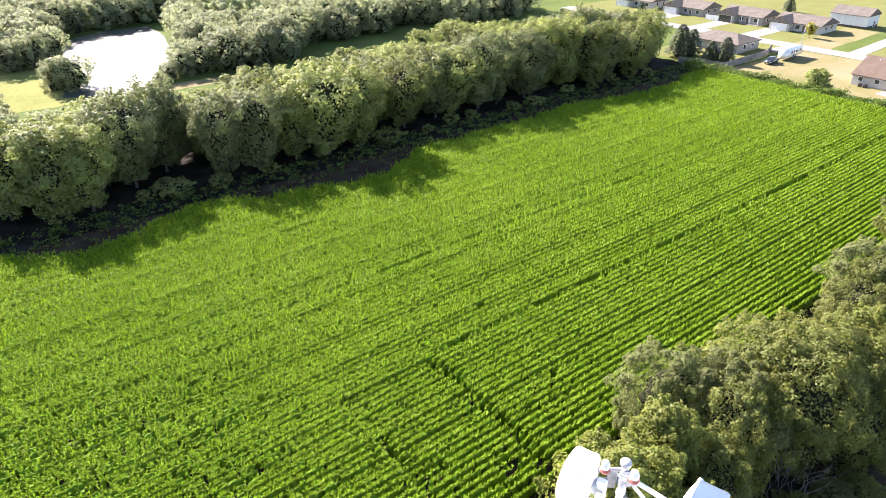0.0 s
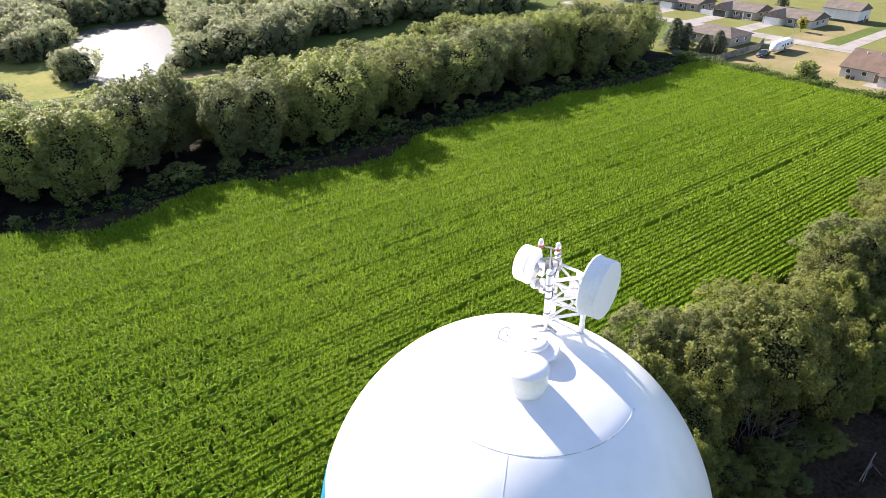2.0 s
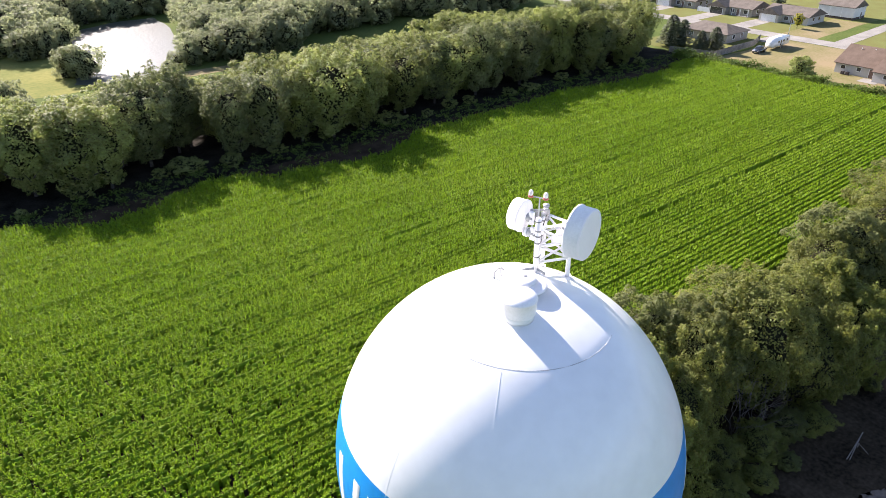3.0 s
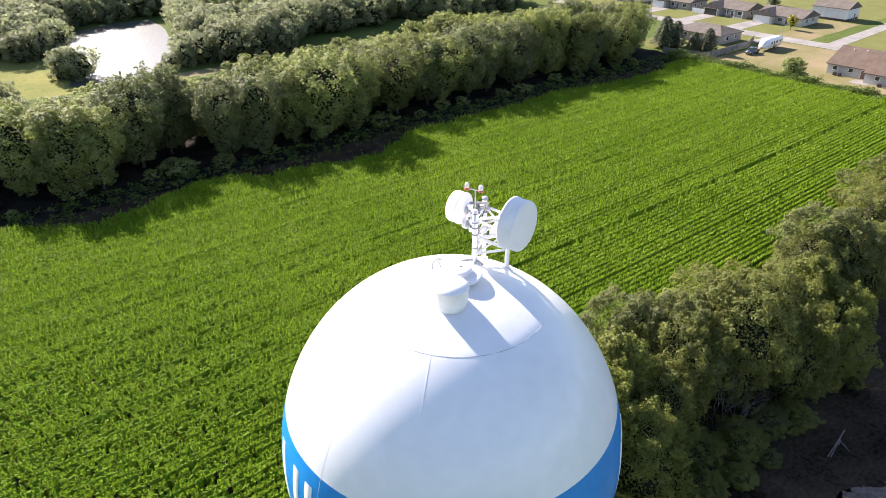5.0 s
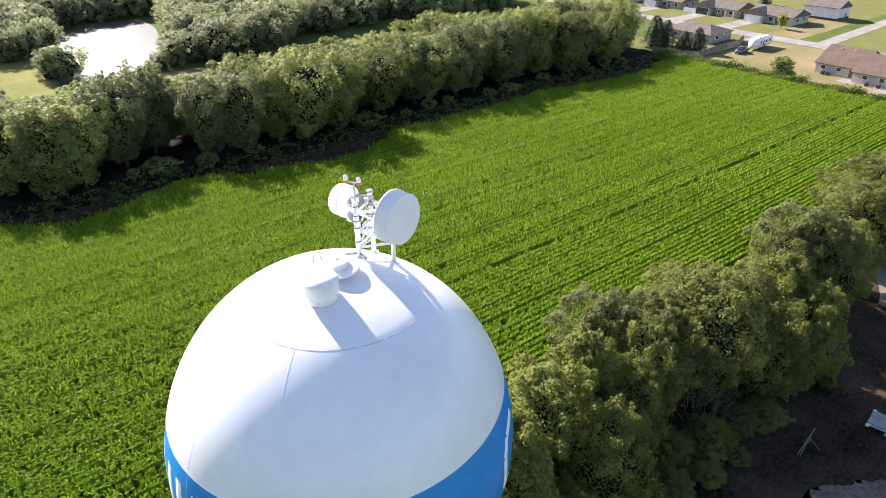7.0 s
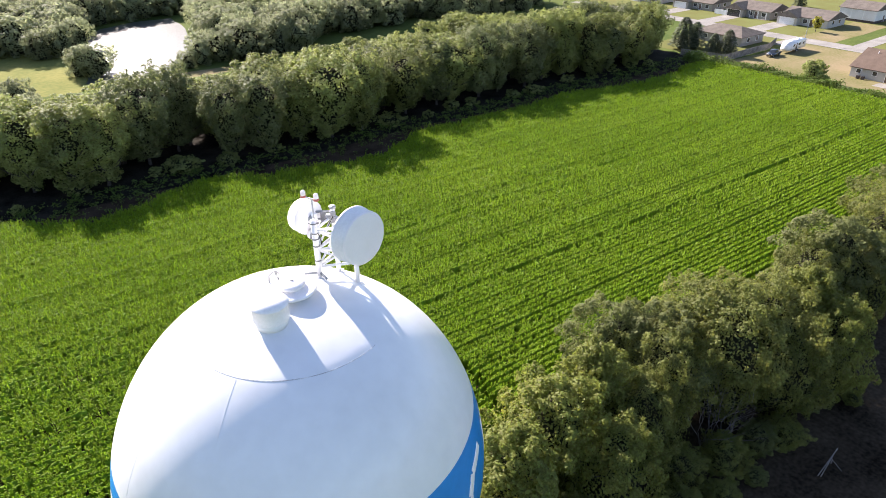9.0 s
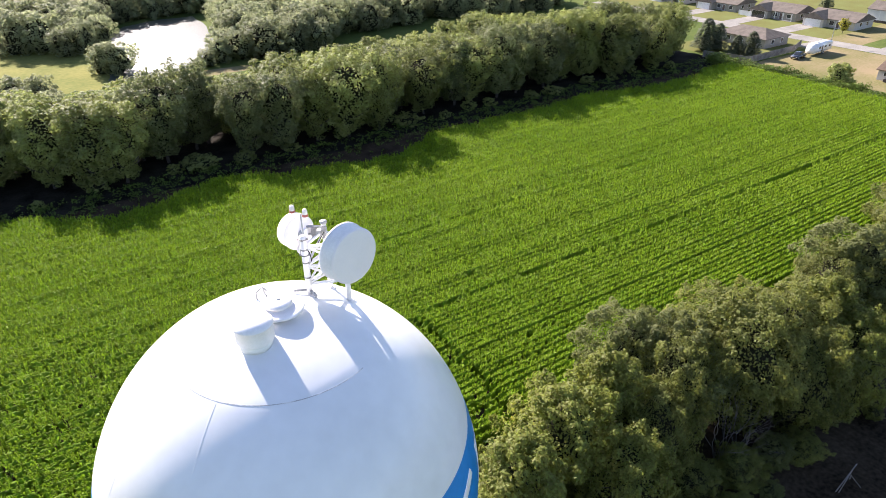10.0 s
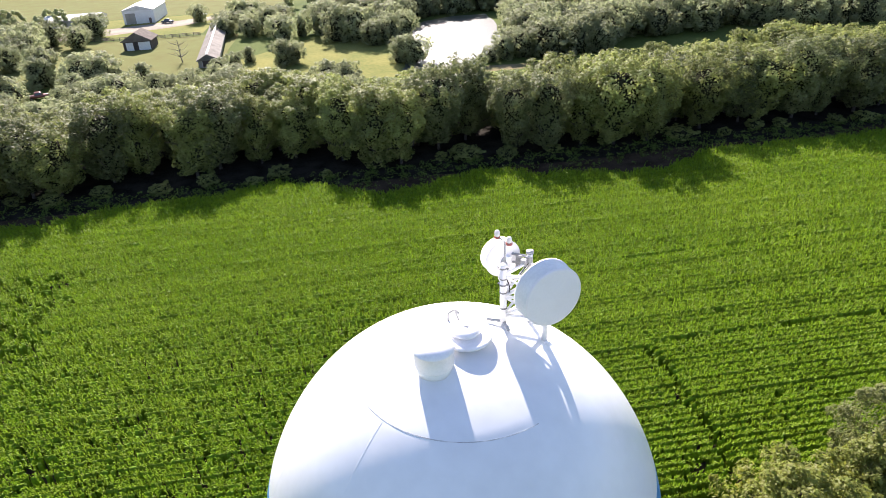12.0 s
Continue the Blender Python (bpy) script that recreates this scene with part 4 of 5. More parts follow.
def dish(name, centre, az, radius, depth, label):
    """A drum-shrouded microwave dish; its face looks along local +x."""
    d = thing(name, Matrix.Translation(centre) @ Matrix.Rotation(radians(az), 4, "Z") @ Matrix.Rotation(radians(90), 4, "Y"), label, "dish antenna", "microwave dishes on the tower")
    part("radome", lathe(bmesh.new(), [(radius * 0.985, -0.02), (radius * 0.985, 0.0), (radius * 0.9, 0.012), (0, 0.02)], 64), M_GREYFACE, d, "flat pale grey front cover", True)
    part("shroud", lathe(bmesh.new(), [(radius * 0.97, -0.02), (radius, -0.018), (radius, -depth + 0.04), (radius * 1.035, -depth + 0.035), (radius * 1.035, -depth), (radius * 0.97, -depth)], 64), M_WHITE, d, "", True)
    part("reflector_back", lathe(bmesh.new(), [(radius * 0.99, -depth - 0.001), (radius * 0.75, -depth - radius * 0.10), (radius * 0.4, -depth - radius * 0.19), (0.09, -depth - radius * 0.24), (0, -depth - radius * 0.24)], 64), M_WHITE, d, "", True)
    zb = -depth - radius * 0.24
    part("hub", lathe(bmesh.new(), [(0.10, zb + 0.02), (0.10, zb - 0.06), (0.05, zb - 0.07), (0.05, zb - 0.14), (0, zb - 0.14)], 20), M_GALV, d, "steel mounting hub", True)
    part("mount", box(bmesh.new(), -0.16, 0.16, -0.04, 0.04, zb - 0.16, zb - 0.04, 0.01), M_WHITE, d)
    return d


dish("microwave_dish", (4.55, 3.73, 37.60), -36, 0.585, 0.36, "large white drum-shrouded microwave dish with a grey cover")
dish("panel_antenna", (3.24, 4.46, 37.32), 144, 0.11, 0.08, "small round white antenna below the smaller dish")
dish("microwave_dish", (3.01, 4.68, 37.67), 144, 0.37, 0.26, "smaller white microwave dish facing away from the frame")


# ---------------------------------------------------------------- houses and farm buildings
def gable_roof(bm, x0, x1, y0, y1, eave, ridge, over, hip=0.0, thick=0.16):
    """A roof with its ridge along y; hip draws the ridge ends in."""
    X0, X1, Y0, Y1 = x0 - over, x1 + over, y0 - over, y1 + over
    xm = (x0 + x1) / 2
    drop = (ridge - eave) / ((x1 - x0) / 2) * over
    e = eave - drop
    low = [bm.verts.new(p) for p in ((X0, Y0, e), (X1, Y0, e), (X1, Y1, e), (X0, Y1, e))]
    up = [bm.verts.new((p.co.x, p.co.y, p.co.z + thick)) for p in low]
    ra, rb = bm.verts.new((xm, Y0 + hip, ridge + thick)), bm.verts.new((xm, Y1 - hip, ridge + thick))
    bm.faces.new((up[0], ra, rb, up[3]))
    bm.faces.new((up[1], up[2], rb, ra))
    bm.faces.new((up[0], up[1], ra))
    bm.faces.new((up[2], up[3], rb))
    for a, b in ((0, 1), (1, 2), (2, 3), (3, 0)):
        bm.faces.new((low[a], low[b], up[b], up[a]))
    bm.faces.new(low[::-1])
    return bm


def walls(bm, x0, x1, y0, y1, h, gable=0.0):
    box(bm, x0, x1, y0, y1, 0, h)
    if gable:
        xm = (x0 + x1) / 2
        for ya, yb in ((y0, y0 + 0.2), (y1 - 0.2, y1)):
            a = [bm.verts.new(p) for p in ((x0, ya, h), (x1, ya, h), (xm, ya, gable))]
            b = [bm.verts.new(p) for p in ((x0, yb, h), (x1, yb, h), (xm, yb, gable))]
            bm.faces.new(a)
            bm.faces.new(b[::-1])
            for i, j in ((0, 1), (1, 2), (2, 0)):
                bm.faces.new((a[i], a[j], b[j], b[i]))
    return bm


def opening(house, side, pos, x0, x1, y0, y1, w, h, z, kind="window", material=None):
    """A framed window or door on one side of a house: w, e, s or n, at pos along that side."""
    turn = {"w": -90, "e": 90, "s": 0, "n": 180}[side]
    at = {"w": (x0, pos, z), "e": (x1, pos, z), "s": (pos, y0, z), "n": (pos, y1, z)}[side]
    m = Matrix.Translation(at) @ Matrix.Rotation(radians(turn), 4, "Z")
    bm = bmesh.new()
    t = 0.10
    for a in ((-w / 2 - t, w / 2 + t, h, h + t), (-w / 2 - t, w / 2 + t, -t, 0), (-w / 2 - t, -w / 2, 0, h), (w / 2, w / 2 + t, 0, h)):
        box(bm, a[0], a[1], -0.07, 0.02, a[2], a[3])
    bmesh.ops.transform(bm, matrix=m, verts=bm.verts)
    ob = part(kind, bm, M_TRIM, house)
    bm = box(bmesh.new(), -w / 2, w / 2, -0.03, 0.01, 0, h)
    bmesh.ops.transform(bm, matrix=m, verts=bm.verts)
    part("pane" if kind == "window" else "panel", bm, material or M_GLASS, ob)
    return ob


def house(u0, u1, v0, v1, eave, ridge, axis, roof, siding, label, hip=0.0, openings=(), category="house", name="house", over=0.5, wing=None):
    """A one-storey house over a rectangle of the plan; axis says which way the ridge runs."""
    cu, cv = (u0 + u1) / 2, (v0 + v1) / 2
    h = thing(name, at_uv(cu, cv, 0, 0 if axis == "v" else 90), label, category)
    a, b = ((u1 - u0) / 2, (v1 - v0) / 2) if axis == "v" else ((v1 - v0) / 2, (u1 - u0) / 2)
    part("wall", walls(bmesh.new(), -a, a, -b, b, eave, 0 if hip else ridge), siding, h)
    part("roof", gable_roof(bmesh.new(), -a, a, -b, b, eave, ridge, over, hip), roof, h)
    for side, pos, w, hh, z, kind, material in openings:
        opening(h, side, pos, -a, a, -b, b, w, hh, z, kind, material)
    if wing:
        x0, x1, y0, y1, wr = wing
        bm = walls(bmesh.new(), -(y1 - y0) / 2, (y1 - y0) / 2, x0, x1, eave - 0.02, wr)
        m = Matrix.Translation((0, (y0 + y1) / 2, 0)) @ Matrix.Rotation(radians(-90), 4, "Z")
        bmesh.ops.transform(bm, matrix=m, verts=bm.verts)
        part("garage_wall", bm, siding, h)
        bm = gable_roof(bmesh.new(), -(y1 - y0) / 2, (y1 - y0) / 2, x0, x1 , eave - 0.02, wr, 0.4)
        bmesh.ops.transform(bm, matrix=m, verts=bm.verts)
        part("garage_roof", bm, roof, h)
    return h


W = "window"
D = "door"
# hip-roofed house behind the fence
house(184, 195.5, 100, 116, 2.7, 4.5, "v", M_ROOF_GREY, M_SIDING, "one-storey grey house with a low hipped shingle roof", 4.6,
      [("w", -5, 1.2, 1.1, 1.0, W, None), ("w", 0, 1.6, 2.0, 0.1, D, M_GLASS), ("w", 4, 1.2, 1.1, 1.0, W, None), ("s", -2, 1.2, 1.2, 1.0, W, None), ("s", 2.5, 1.2, 1.2, 1.0, W, None)])
# three garage-fronted houses across the street, and two more up the street
for v0, pale, open_gate in ((118, False, True), (98, True, False), (141, False, False), (164, True, False)):
    house(228.5, 240, v0, v0 + 15.5, 2.7, 4.7, "v", M_ROOF_GREY, M_SIDING_PALE if pale else M_SIDING,
          ("pale" if pale else "grey") + " one-storey house with a gabled garage facing the street", 0.0,
          [("w", -5.5, 1.4, 1.2, 0.9, W, None), ("w", -2.5, 1.0, 2.1, 0.1, D, M_DOOR), ("w", -0.4, 1.4, 1.2, 0.9, W, None), ("s", -2, 1.2, 1.2, 1.0, W, None), ("s", 2, 1.2, 1.2, 1.0, W, None)],
          wing=(-8.2, 0.0, 1.2, 8.0, 4.5))
    # the open garage gets dark panels in place of its unlit inside
    door = thing("garage_door", at_uv(234.25 - 8.24, v0 + 7.75 + 4.6), "garage doorway filled with dark panels for its unlit inside" if open_gate else "closed white sectional garage door", "garage door", "garage doors")
    part("frame", box(box(box(bmesh.new(), -0.06, 0.02, -2.6, -2.45, 0.05, 2.35), -0.06, 0.02, 2.45, 2.6, 0.05, 2.35), -0.06, 0.02, -2.6, 2.6, 2.35, 2.5), M_TRIM, door)
    for k in range(4):
        part("panel", box(bmesh.new(), -0.03, 0.01, -2.44, 2.44, 0.06 + k * 0.575, 0.62 + k * 0.575, 0.008), M_GLASS if open_gate else M_TRIM, door)
# porch of the house with the open garage
porch = thing("porch", at_uv(227.8, 122), "porch with white posts along the front of the house", "porch")
for k in range(3):
    part("post", box(bmesh.new(), -0.08, 0.08, -3.2 + 3.1 * k, -3.04 + 3.1 * k, 0.05, 2.55, 0.01), M_TRIM, porch)
part("deck", box(bmesh.new(), -0.5, 0.7, -3.4, 3.3, 0.0, 0.12), M_CONCRETE, porch)
# brown-roofed duplex in two offset sections
for k, (u0, v1) in enumerate(((176.5, 64.7), (173.5, 54.4), (173.5, 42.2))):
    house(u0, u0 + 14, v1 - (10.2 if k == 0 else 12.1), v1, 2.6, 5.9, "v", M_ROOF_BROWN, M_SIDING_PALE, "pale duplex section with a brown shingle roof", 0.0,
          [("w", 3.2, 1.0, 0.9, 1.2, W, None), ("w", -0.6, 1.0, 0.9, 1.2, W, None), ("w", -3.6, 1.0, 2.05, 0.05, D, M_DOOR)], over=0.45)
for k, (u, v) in enumerate(((176, 62.2), (172.9, 50.4), (173, 47.8), (175.9, 61.0))):
    ac = thing("air_conditioner", at_uv(u - 0.4, v), "dark outdoor air conditioner unit beside the duplex", "air conditioner", "air conditioners")
    part("casing", box(bmesh.new(), -0.35, 0.35, -0.35, 0.35, 0.03, 0.8, 0.03), M_DARKWOOD, ac)
    part("fan_grille", lathe(bmesh.new(), [(0.28, 0.8), (0.28, 0.82), (0, 0.83)], 20), M_BLACK, ac)
for u, v in ((172.6, 55.4), (169.8, 46.0)):
    sheet("patio", [(u - 1, v - 2.6), (u + 3.0, v - 2.6), (u + 3.0, v + 1.6), (u - 1, v + 1.6)], 0.05, M_CONCRETE, "small concrete patio behind the duplex", "patio")
for k, (x, v) in enumerate(((182.0, 61.7), (182.5, 58.7), (180.5, 50.2), (181.0, 46.7))):
    p = thing("roof_pipe", at_uv(x, v, 5.0), "small white vent pipe on the brown roof", "vent pipe", "roof pipes")
    part("pipe", tube(bmesh.new(), (0, 0, -0.4), (0, 0, 0.75), 0.09, 0.09, 10), M_TRIM, p)
    part("flashing", lathe(bmesh.new(), [(0.25, 0.05), (0.12, 0.25), (0.09, 0.3)], 14), M_GALV, p)
# pole shed
pole_shed = house(248.5, 257.5, 92.5, 104.5, 4.2, 6.2, "v", M_ROOF_GREY, M_SIDING_WHITE, "white metal pole shed with a dark base band", 0.0, [("s", 1.5, 1.1, 2.1, 0.05, D, M_DOOR)], "shed", "shed", 0.4)
for x0, x1, y0, y1 in ((-4.53, -4.5, -6.03, 6.03), (4.5, 4.53, -6.03, 6.03), (-4.5, 4.5, -6.03, -6.0), (-4.5, 4.5, 6.0, 6.03)):
    part("base_band", box(bmesh.new(), x0, x1, y0, y1, 0.0, 0.8), M_DARKWOOD, pole_shed, "dark band along the foot of the wall")
for y in (-6.0, -2.0, 2.0, 6.0):
    part("wall_seam", box(bmesh.new(), -4.55, -4.5, y - 0.07, y + 0.07, 0.8, 4.2), M_TRIM, pole_shed)
# street lamp by the dry lot
lamp = thing("street_lamp", at_uv(203.1, 91.2), "slim pale metal street lamp at the edge of the street", "street lamp")
part("pole", tube(bmesh.new(), (0, 0, 0), (0, 0, 6.6), 0.10, 0.06, 10), M_GALV, lamp)
part("base", lathe(bmesh.new(), [(0.2, 0), (0.2, 0.25), (0.12, 0.35)], 14), M_CONCRETE, lamp)
part("arm", tube(bmesh.new(), (0, 0, 6.5), (1.4, 0, 6.8), 0.045, 0.035, 8), M_GALV, lamp)
part("head", box(bmesh.new(), 1.2, 1.9, -0.14, 0.14, 6.72, 6.88, 0.04), M_GALV, lamp)
# white fence between two of the houses
vinyl = thing("vinyl_fence", at_uv(226.0, 135.6), "short white panel fence between two houses", "fence")
for k in range(3):
    y = -2.4 + 1.6 * k
    part("panel", box(bmesh.new(), -0.03, 0.03, y + 0.06, y + 1.54, 0.08, 1.7, 0.01), M_TRIM, vinyl)
for k in range(4):
    part("post", box(bmesh.new(), -0.06, 0.06, -2.46 + 1.6 * k, -2.34 + 1.6 * k, 0.0, 1.82, 0.01), M_TRIM, vinyl)
# farm
house(-73, -63.5, 241.5, 251, 3.4, 6.0, "v", M_ROOF_GREY, M_DARKWOOD, "dark garage with white sliding doors and a grey roof", 0.0,
      [("s", -2.6, 2.2, 2.6, 0.05, D, M_TRIM), ("s", 2.4, 3.8, 2.6, 0.05, D, M_TRIM)], "garage", "garage", 0.6)
barn = house(-45.2, -39.3, 203, 279, 2.4, 3.9, "v", M_ROOF_RUST, M_SIDING, "very long low barn with a weathered brownish roof", 0.0, [("s", 0, 3.4, 2.0, 0.1, D, M_DARKWOOD)] + [("e", -36 + 8 * k, 2.0, 0.9, 1.2, W, None) for k in range(10)], "barn", "barn", 0.5)
barn.matrix_basis = at_uv(-41.4, 241, 0, 4.9)
cap = thing("ridge_cap", at_uv(-41.4, 241, 4.02, 4.9), "pale metal ridge cap along the barn roof", "ridge cap")
part("cap_sheet", box(bmesh.new(), -0.3, 0.3, -38.4, 38.4, 0.0, 0.1, 0.03), M_ROOF_PALE, cap)
house(-89, -76, 305, 330, 5.6, 7.4, "v", M_ROOF_PALE, M_SIDING_WHITE, "large pale metal machine shed", 0.0, [("s", -3.5, 4.2, 4.4, 0.05, D, M_SIDING), ("s", 4.5, 1.2, 2.2, 0.05, D, M_DOOR)], "machine shed", "machine_shed", 0.3)
house(-125, -100, 308, 320, 3.0, 4.6, "u", M_ROOF_PALE, M_SIDING_PALE, "low pale farm shed behind the trees", 0.0, [], "shed", "shed", 0.3)

# dark paddock fence between the farm lawn and the yard
paddock = thing("paddock_fence", UV, "dark weathered rail fence between the farm lawn and the yard", "fence")
ends = ((-125, 273), (-100, 267.5), (-83, 264.6), (-66, 262.4), (-50, 262.8))
for (ua, va), (ub, vb) in zip(ends, ends[1:]):
    n = round(math.hypot(ub - ua, vb - va) / 2.5)
    for k in range(n):
        p, q = [(ua + (ub - ua) * f, va + (vb - va) * f) for f in (k / n, (k + 1) / n)]
        part("post", box(bmesh.new(), p[0] - 0.08, p[0] + 0.08, p[1] - 0.08, p[1] + 0.08, 0, 1.35), M_DARKWOOD, paddock)
        for z in (0.35, 0.75, 1.15):
            part("rail", tube(bmesh.new(), (*p, z), (*q, z), 0.09, 0.09, 5), M_DARKWOOD, paddock)

# privacy fence round the back lawn
fence = thing("fence", UV, "weathered grey board privacy fence round the back lawn", "fence")
runs = (((162.5, 104.5), (166.0, 92.6)), ((166.0, 92.6), (188.0, 93.2)), ((188.0, 93.2), (197.0, 96.5)))
for (ua, va), (ub, vb) in runs:
    n = max(2, round(math.hypot(ub - ua, vb - va) / 2.4))
    ang = math.atan2(vb - va, ub - ua)
    for k in range(n):
        f = (k + 0.5) / n
        m = Matrix.Translation((ua + (ub - ua) * f, va + (vb - va) * f, 0)) @ Matrix.Rotation(ang, 4, "Z")
        half = math.hypot(ub - ua, vb - va) / n / 2
        bm = bmesh.new()
        for j in range(12):
            x = -half + (j + 0.5) * half / 6
            box(bm, x - half / 12 + 0.006, x + half / 12 - 0.006, -0.012, 0.012, 0.05, 1.80 + 0.02 * (j % 3))
        bmesh.ops.transform(bm, matrix=m, verts=bm.verts)
        part("panel", bm, M_FENCE, fence)
        bm = box(bmesh.new(), -half - 0.05, -half + 0.05, -0.07, 0.05, 0.0, 1.9)
        bmesh.ops.transform(bm, matrix=m, verts=bm.verts)
        part("post", bm, M_FENCE, fence)


# ---------------------------------------------------------------- vehicles
def wheel(parent, x, y, r, w=0.22):
    bm = lathe(bmesh.new(), [(r * 0.6, -w / 2), (r * 0.93, -w / 2), (r, -w / 2 + 0.03), (r, w / 2 - 0.03), (r * 0.93, w / 2), (r * 0.6, w / 2)], 24, Matrix.Translation((x, y, r)) @ Matrix.Rotation(radians(90), 4, "X"))
    t = part("wheel", bm, M_BLACK, parent, "", True)
    bm = lathe(bmesh.new(), [(0, -w * 0.4), (r * 0.55, -w * 0.4), (r * 0.6, -w * 0.45), (r * 0.6, w * 0.45), (r * 0.55, w * 0.4), (0, w * 0.4)], 20, Matrix.Translation((x, y, r)) @ Matrix.Rotation(radians(90), 4, "X"))
    part("rim", bm, M_GALV, t, "", True)


def extrude_side(bm, outline, half, taper=0.0, zt=1e9):
    """A solid from a side outline of (x, z) points, as wide as twice half; above zt it narrows."""
    sides = []
    for s in (-1, 1):
        sides.append([bm.verts.new((x, s * (half - (taper if z > zt else 0)), z)) for x, z in outline])
    n = len(outline)
    bm.faces.new(sides[0])
    bm.faces.new(sides[1][::-1])
    for k in range(n):
        j = (k + 1) % n
        bm.faces.new((sides[0][k], sides[0][j], sides[1][j], sides[1][k]))
    return bm


def pickup(m, paint, label, group=""):
    t = thing("pickup_truck", m, label, "pickup truck", group)
    bm = extrude_side(bmesh.new(), [(-2.7, 0.5), (-2.7, 1.05), (-0.9, 1.08), (0.9, 1.12), (2.5, 1.02), (2.75, 0.85), (2.75, 0.45), (2.2, 0.38), (-2.4, 0.42)], 0.95)
    bmesh.ops.bevel(bm, geom=list(bm.edges), offset=0.06, segments=2, affect="EDGES")
    part("body", bm, paint, t, "", True)
    bm = extrude_side(bmesh.new(), [(-0.95, 1.05), (-0.75, 1.72), (-0.55, 1.80), (0.55, 1.80), (0.75, 1.74), (1.35, 1.08)], 0.9, 0.16, 1.4)
    bmesh.ops.bevel(bm, geom=list(bm.edges), offset=0.05, segments=2, affect="EDGES")
    part("cab", bm, paint, t, "", True)
    for s in (-1, 1):
        bm = bmesh.new()
        bm.faces.new([bm.verts.new(p) for p in ((-0.72, s * 0.90, 1.16), (1.02, s * 0.90, 1.16), (0.62, s * 0.785, 1.68), (-0.62, s * 0.785, 1.68))])
        part("side_window", bm, M_GLASS, t, "dark side glass")
    bm = bmesh.new()
    bm.faces.new([bm.verts.new(p) for p in ((1.36, -0.74, 1.14), (1.36, 0.74, 1.14), (0.83, 0.66, 1.72), (0.83, -0.66, 1.72))])
    part("windscreen", bm, M_GLASS, t)
    part("bed", box(box(bmesh.new(), -2.6, -1.05, -0.8, -0.72, 1.04, 1.12), -2.6, -1.05, 0.72, 0.8, 1.04, 1.12), M_BLACK, t, "dark truck bed rails")
    for s in (-1, 1):
        part("headlight", box(bmesh.new(), 2.70, 2.78, s * 0.70 - 0.14, s * 0.70 + 0.14, 0.70, 0.86, 0.02), M_CLEAR, t)
    for x in (-1.75, 1.8):
        for y in (-0.85, 0.85):
            wheel(t, x, y, 0.38)
    return t


pickup(at_uv(181.6, 88.0, 0.02, 186), M_CAR, "dark pickup truck hitched to the white camper")
camper = thing("camper_trailer", at_uv(191.0, 88.0, 0.02, 183), "white travel trailer with a rounded nose and dark windows", "camper trailer")
bm = extrude_side(bmesh.new(), [(-4.9, 0.7), (-4.9, 3.0), (-4.7, 3.12), (3.7, 3.12), (4.5, 2.6), (4.85, 1.7), (4.75, 0.7)], 1.25)
bmesh.ops.bevel(bm, geom=list(bm.edges), offset=0.16, segments=3, affect="EDGES")
part("body", bm, M_CARWHITE, camper, "", True)
for s in (-1, 1):
    for x0, x1 in ((-3.9, -2.9), (-1.6, -0.4), (1.4, 2.4)):
        part("window", box(bmesh.new(), x0, x1, s * 1.25 - 0.02, s * 1.25 + 0.02, 1.75, 2.4, 0.02), M_GLASS, camper)
    part("door" if s > 0 else "stripe", box(bmesh.new(), 0.1, 0.8 if s > 0 else 3.0, s * 1.25 - 0.015, s * 1.25 + 0.015, 0.85 if s > 0 else 1.2, 2.5 if s > 0 else 1.4, 0.01), M_GLASS, camper)
for x in (-2.6, 0.6):
    part("roof_vent", box(bmesh.new(), x, x + 0.6, -0.3, 0.3, 3.05, 3.32, 0.04), M_TRIM, camper)
part("hitch", tube(bmesh.new(), (4.6, 0, 0.75), (6.3, 0, 0.7), 0.08, 0.08, 8), M_BLACK, camper)
part("axle_frame", box(bmesh.new(), -4.6, 4.3, -0.7, 0.7, 0.55, 0.72), M_BLACK, camper)
for x in (-1.1, -0.2):
    for y in (-1.05, 1.05):
        wheel(camper, x, y, 0.36)
pickup(at_uv(-58, 314, 0.03, 200), M_CARWHITE, "white pickup truck on the gravel farmyard", "farmyard vehicles")
pickup(at_uv(-70, 300.5, 0.03, 160), M_CAR, "dark pickup truck beside the machine shed", "farmyard vehicles")
pickup(at_uv(-98, 302, 0.03, 150), M_CARWHITE, "white pickup truck behind the lone farmyard tree", "farmyard vehicles")
pickup(at_uv(-80, 181, 0.02, 20), M_CARRED, "red pickup truck parked in the clearing", "")

# utility trailer on the shaded lot
ut = thing("utility_trailer", at_uv(56.7, -0.55, 0.02, -82), "flat utility trailer with a pale worn deck and low rails", "utility trailer")
part("deck", box(bmesh.new(), -1.5, 1.5, -1.2, 1.2, 0.62, 0.68, 0.01), M_DECK, ut, "pale worn deck")
part("chassis", box(bmesh.new(), -1.45, 1.45, -1.1, 1.1, 0.50, 0.62), M_BLACK, ut)
for y in (-1.22, 1.22):
    part("rail", tube(bmesh.new(), (-1.5, y, 0.9), (1.5, y, 0.9), 0.025, 0.025, 8), M_BLACK, ut)
    for x in (-1.5, -0.5, 0.5, 1.5):
        part("stake", tube(bmesh.new(), (x, y, 0.55), (x, y, 0.9), 0.02, 0.02, 6), M_BLACK, ut)
    for x in (-1.38, 0.25):
        part("side_box", box(bmesh.new(), x - 0.16, x + 0.16, y - 0.11, y + 0.11, 0.50, 0.70, 0.02), M_CARWHITE, ut, "small white side box")
    wheel(ut, 0.1, y * 0.78, 0.25, 0.18)
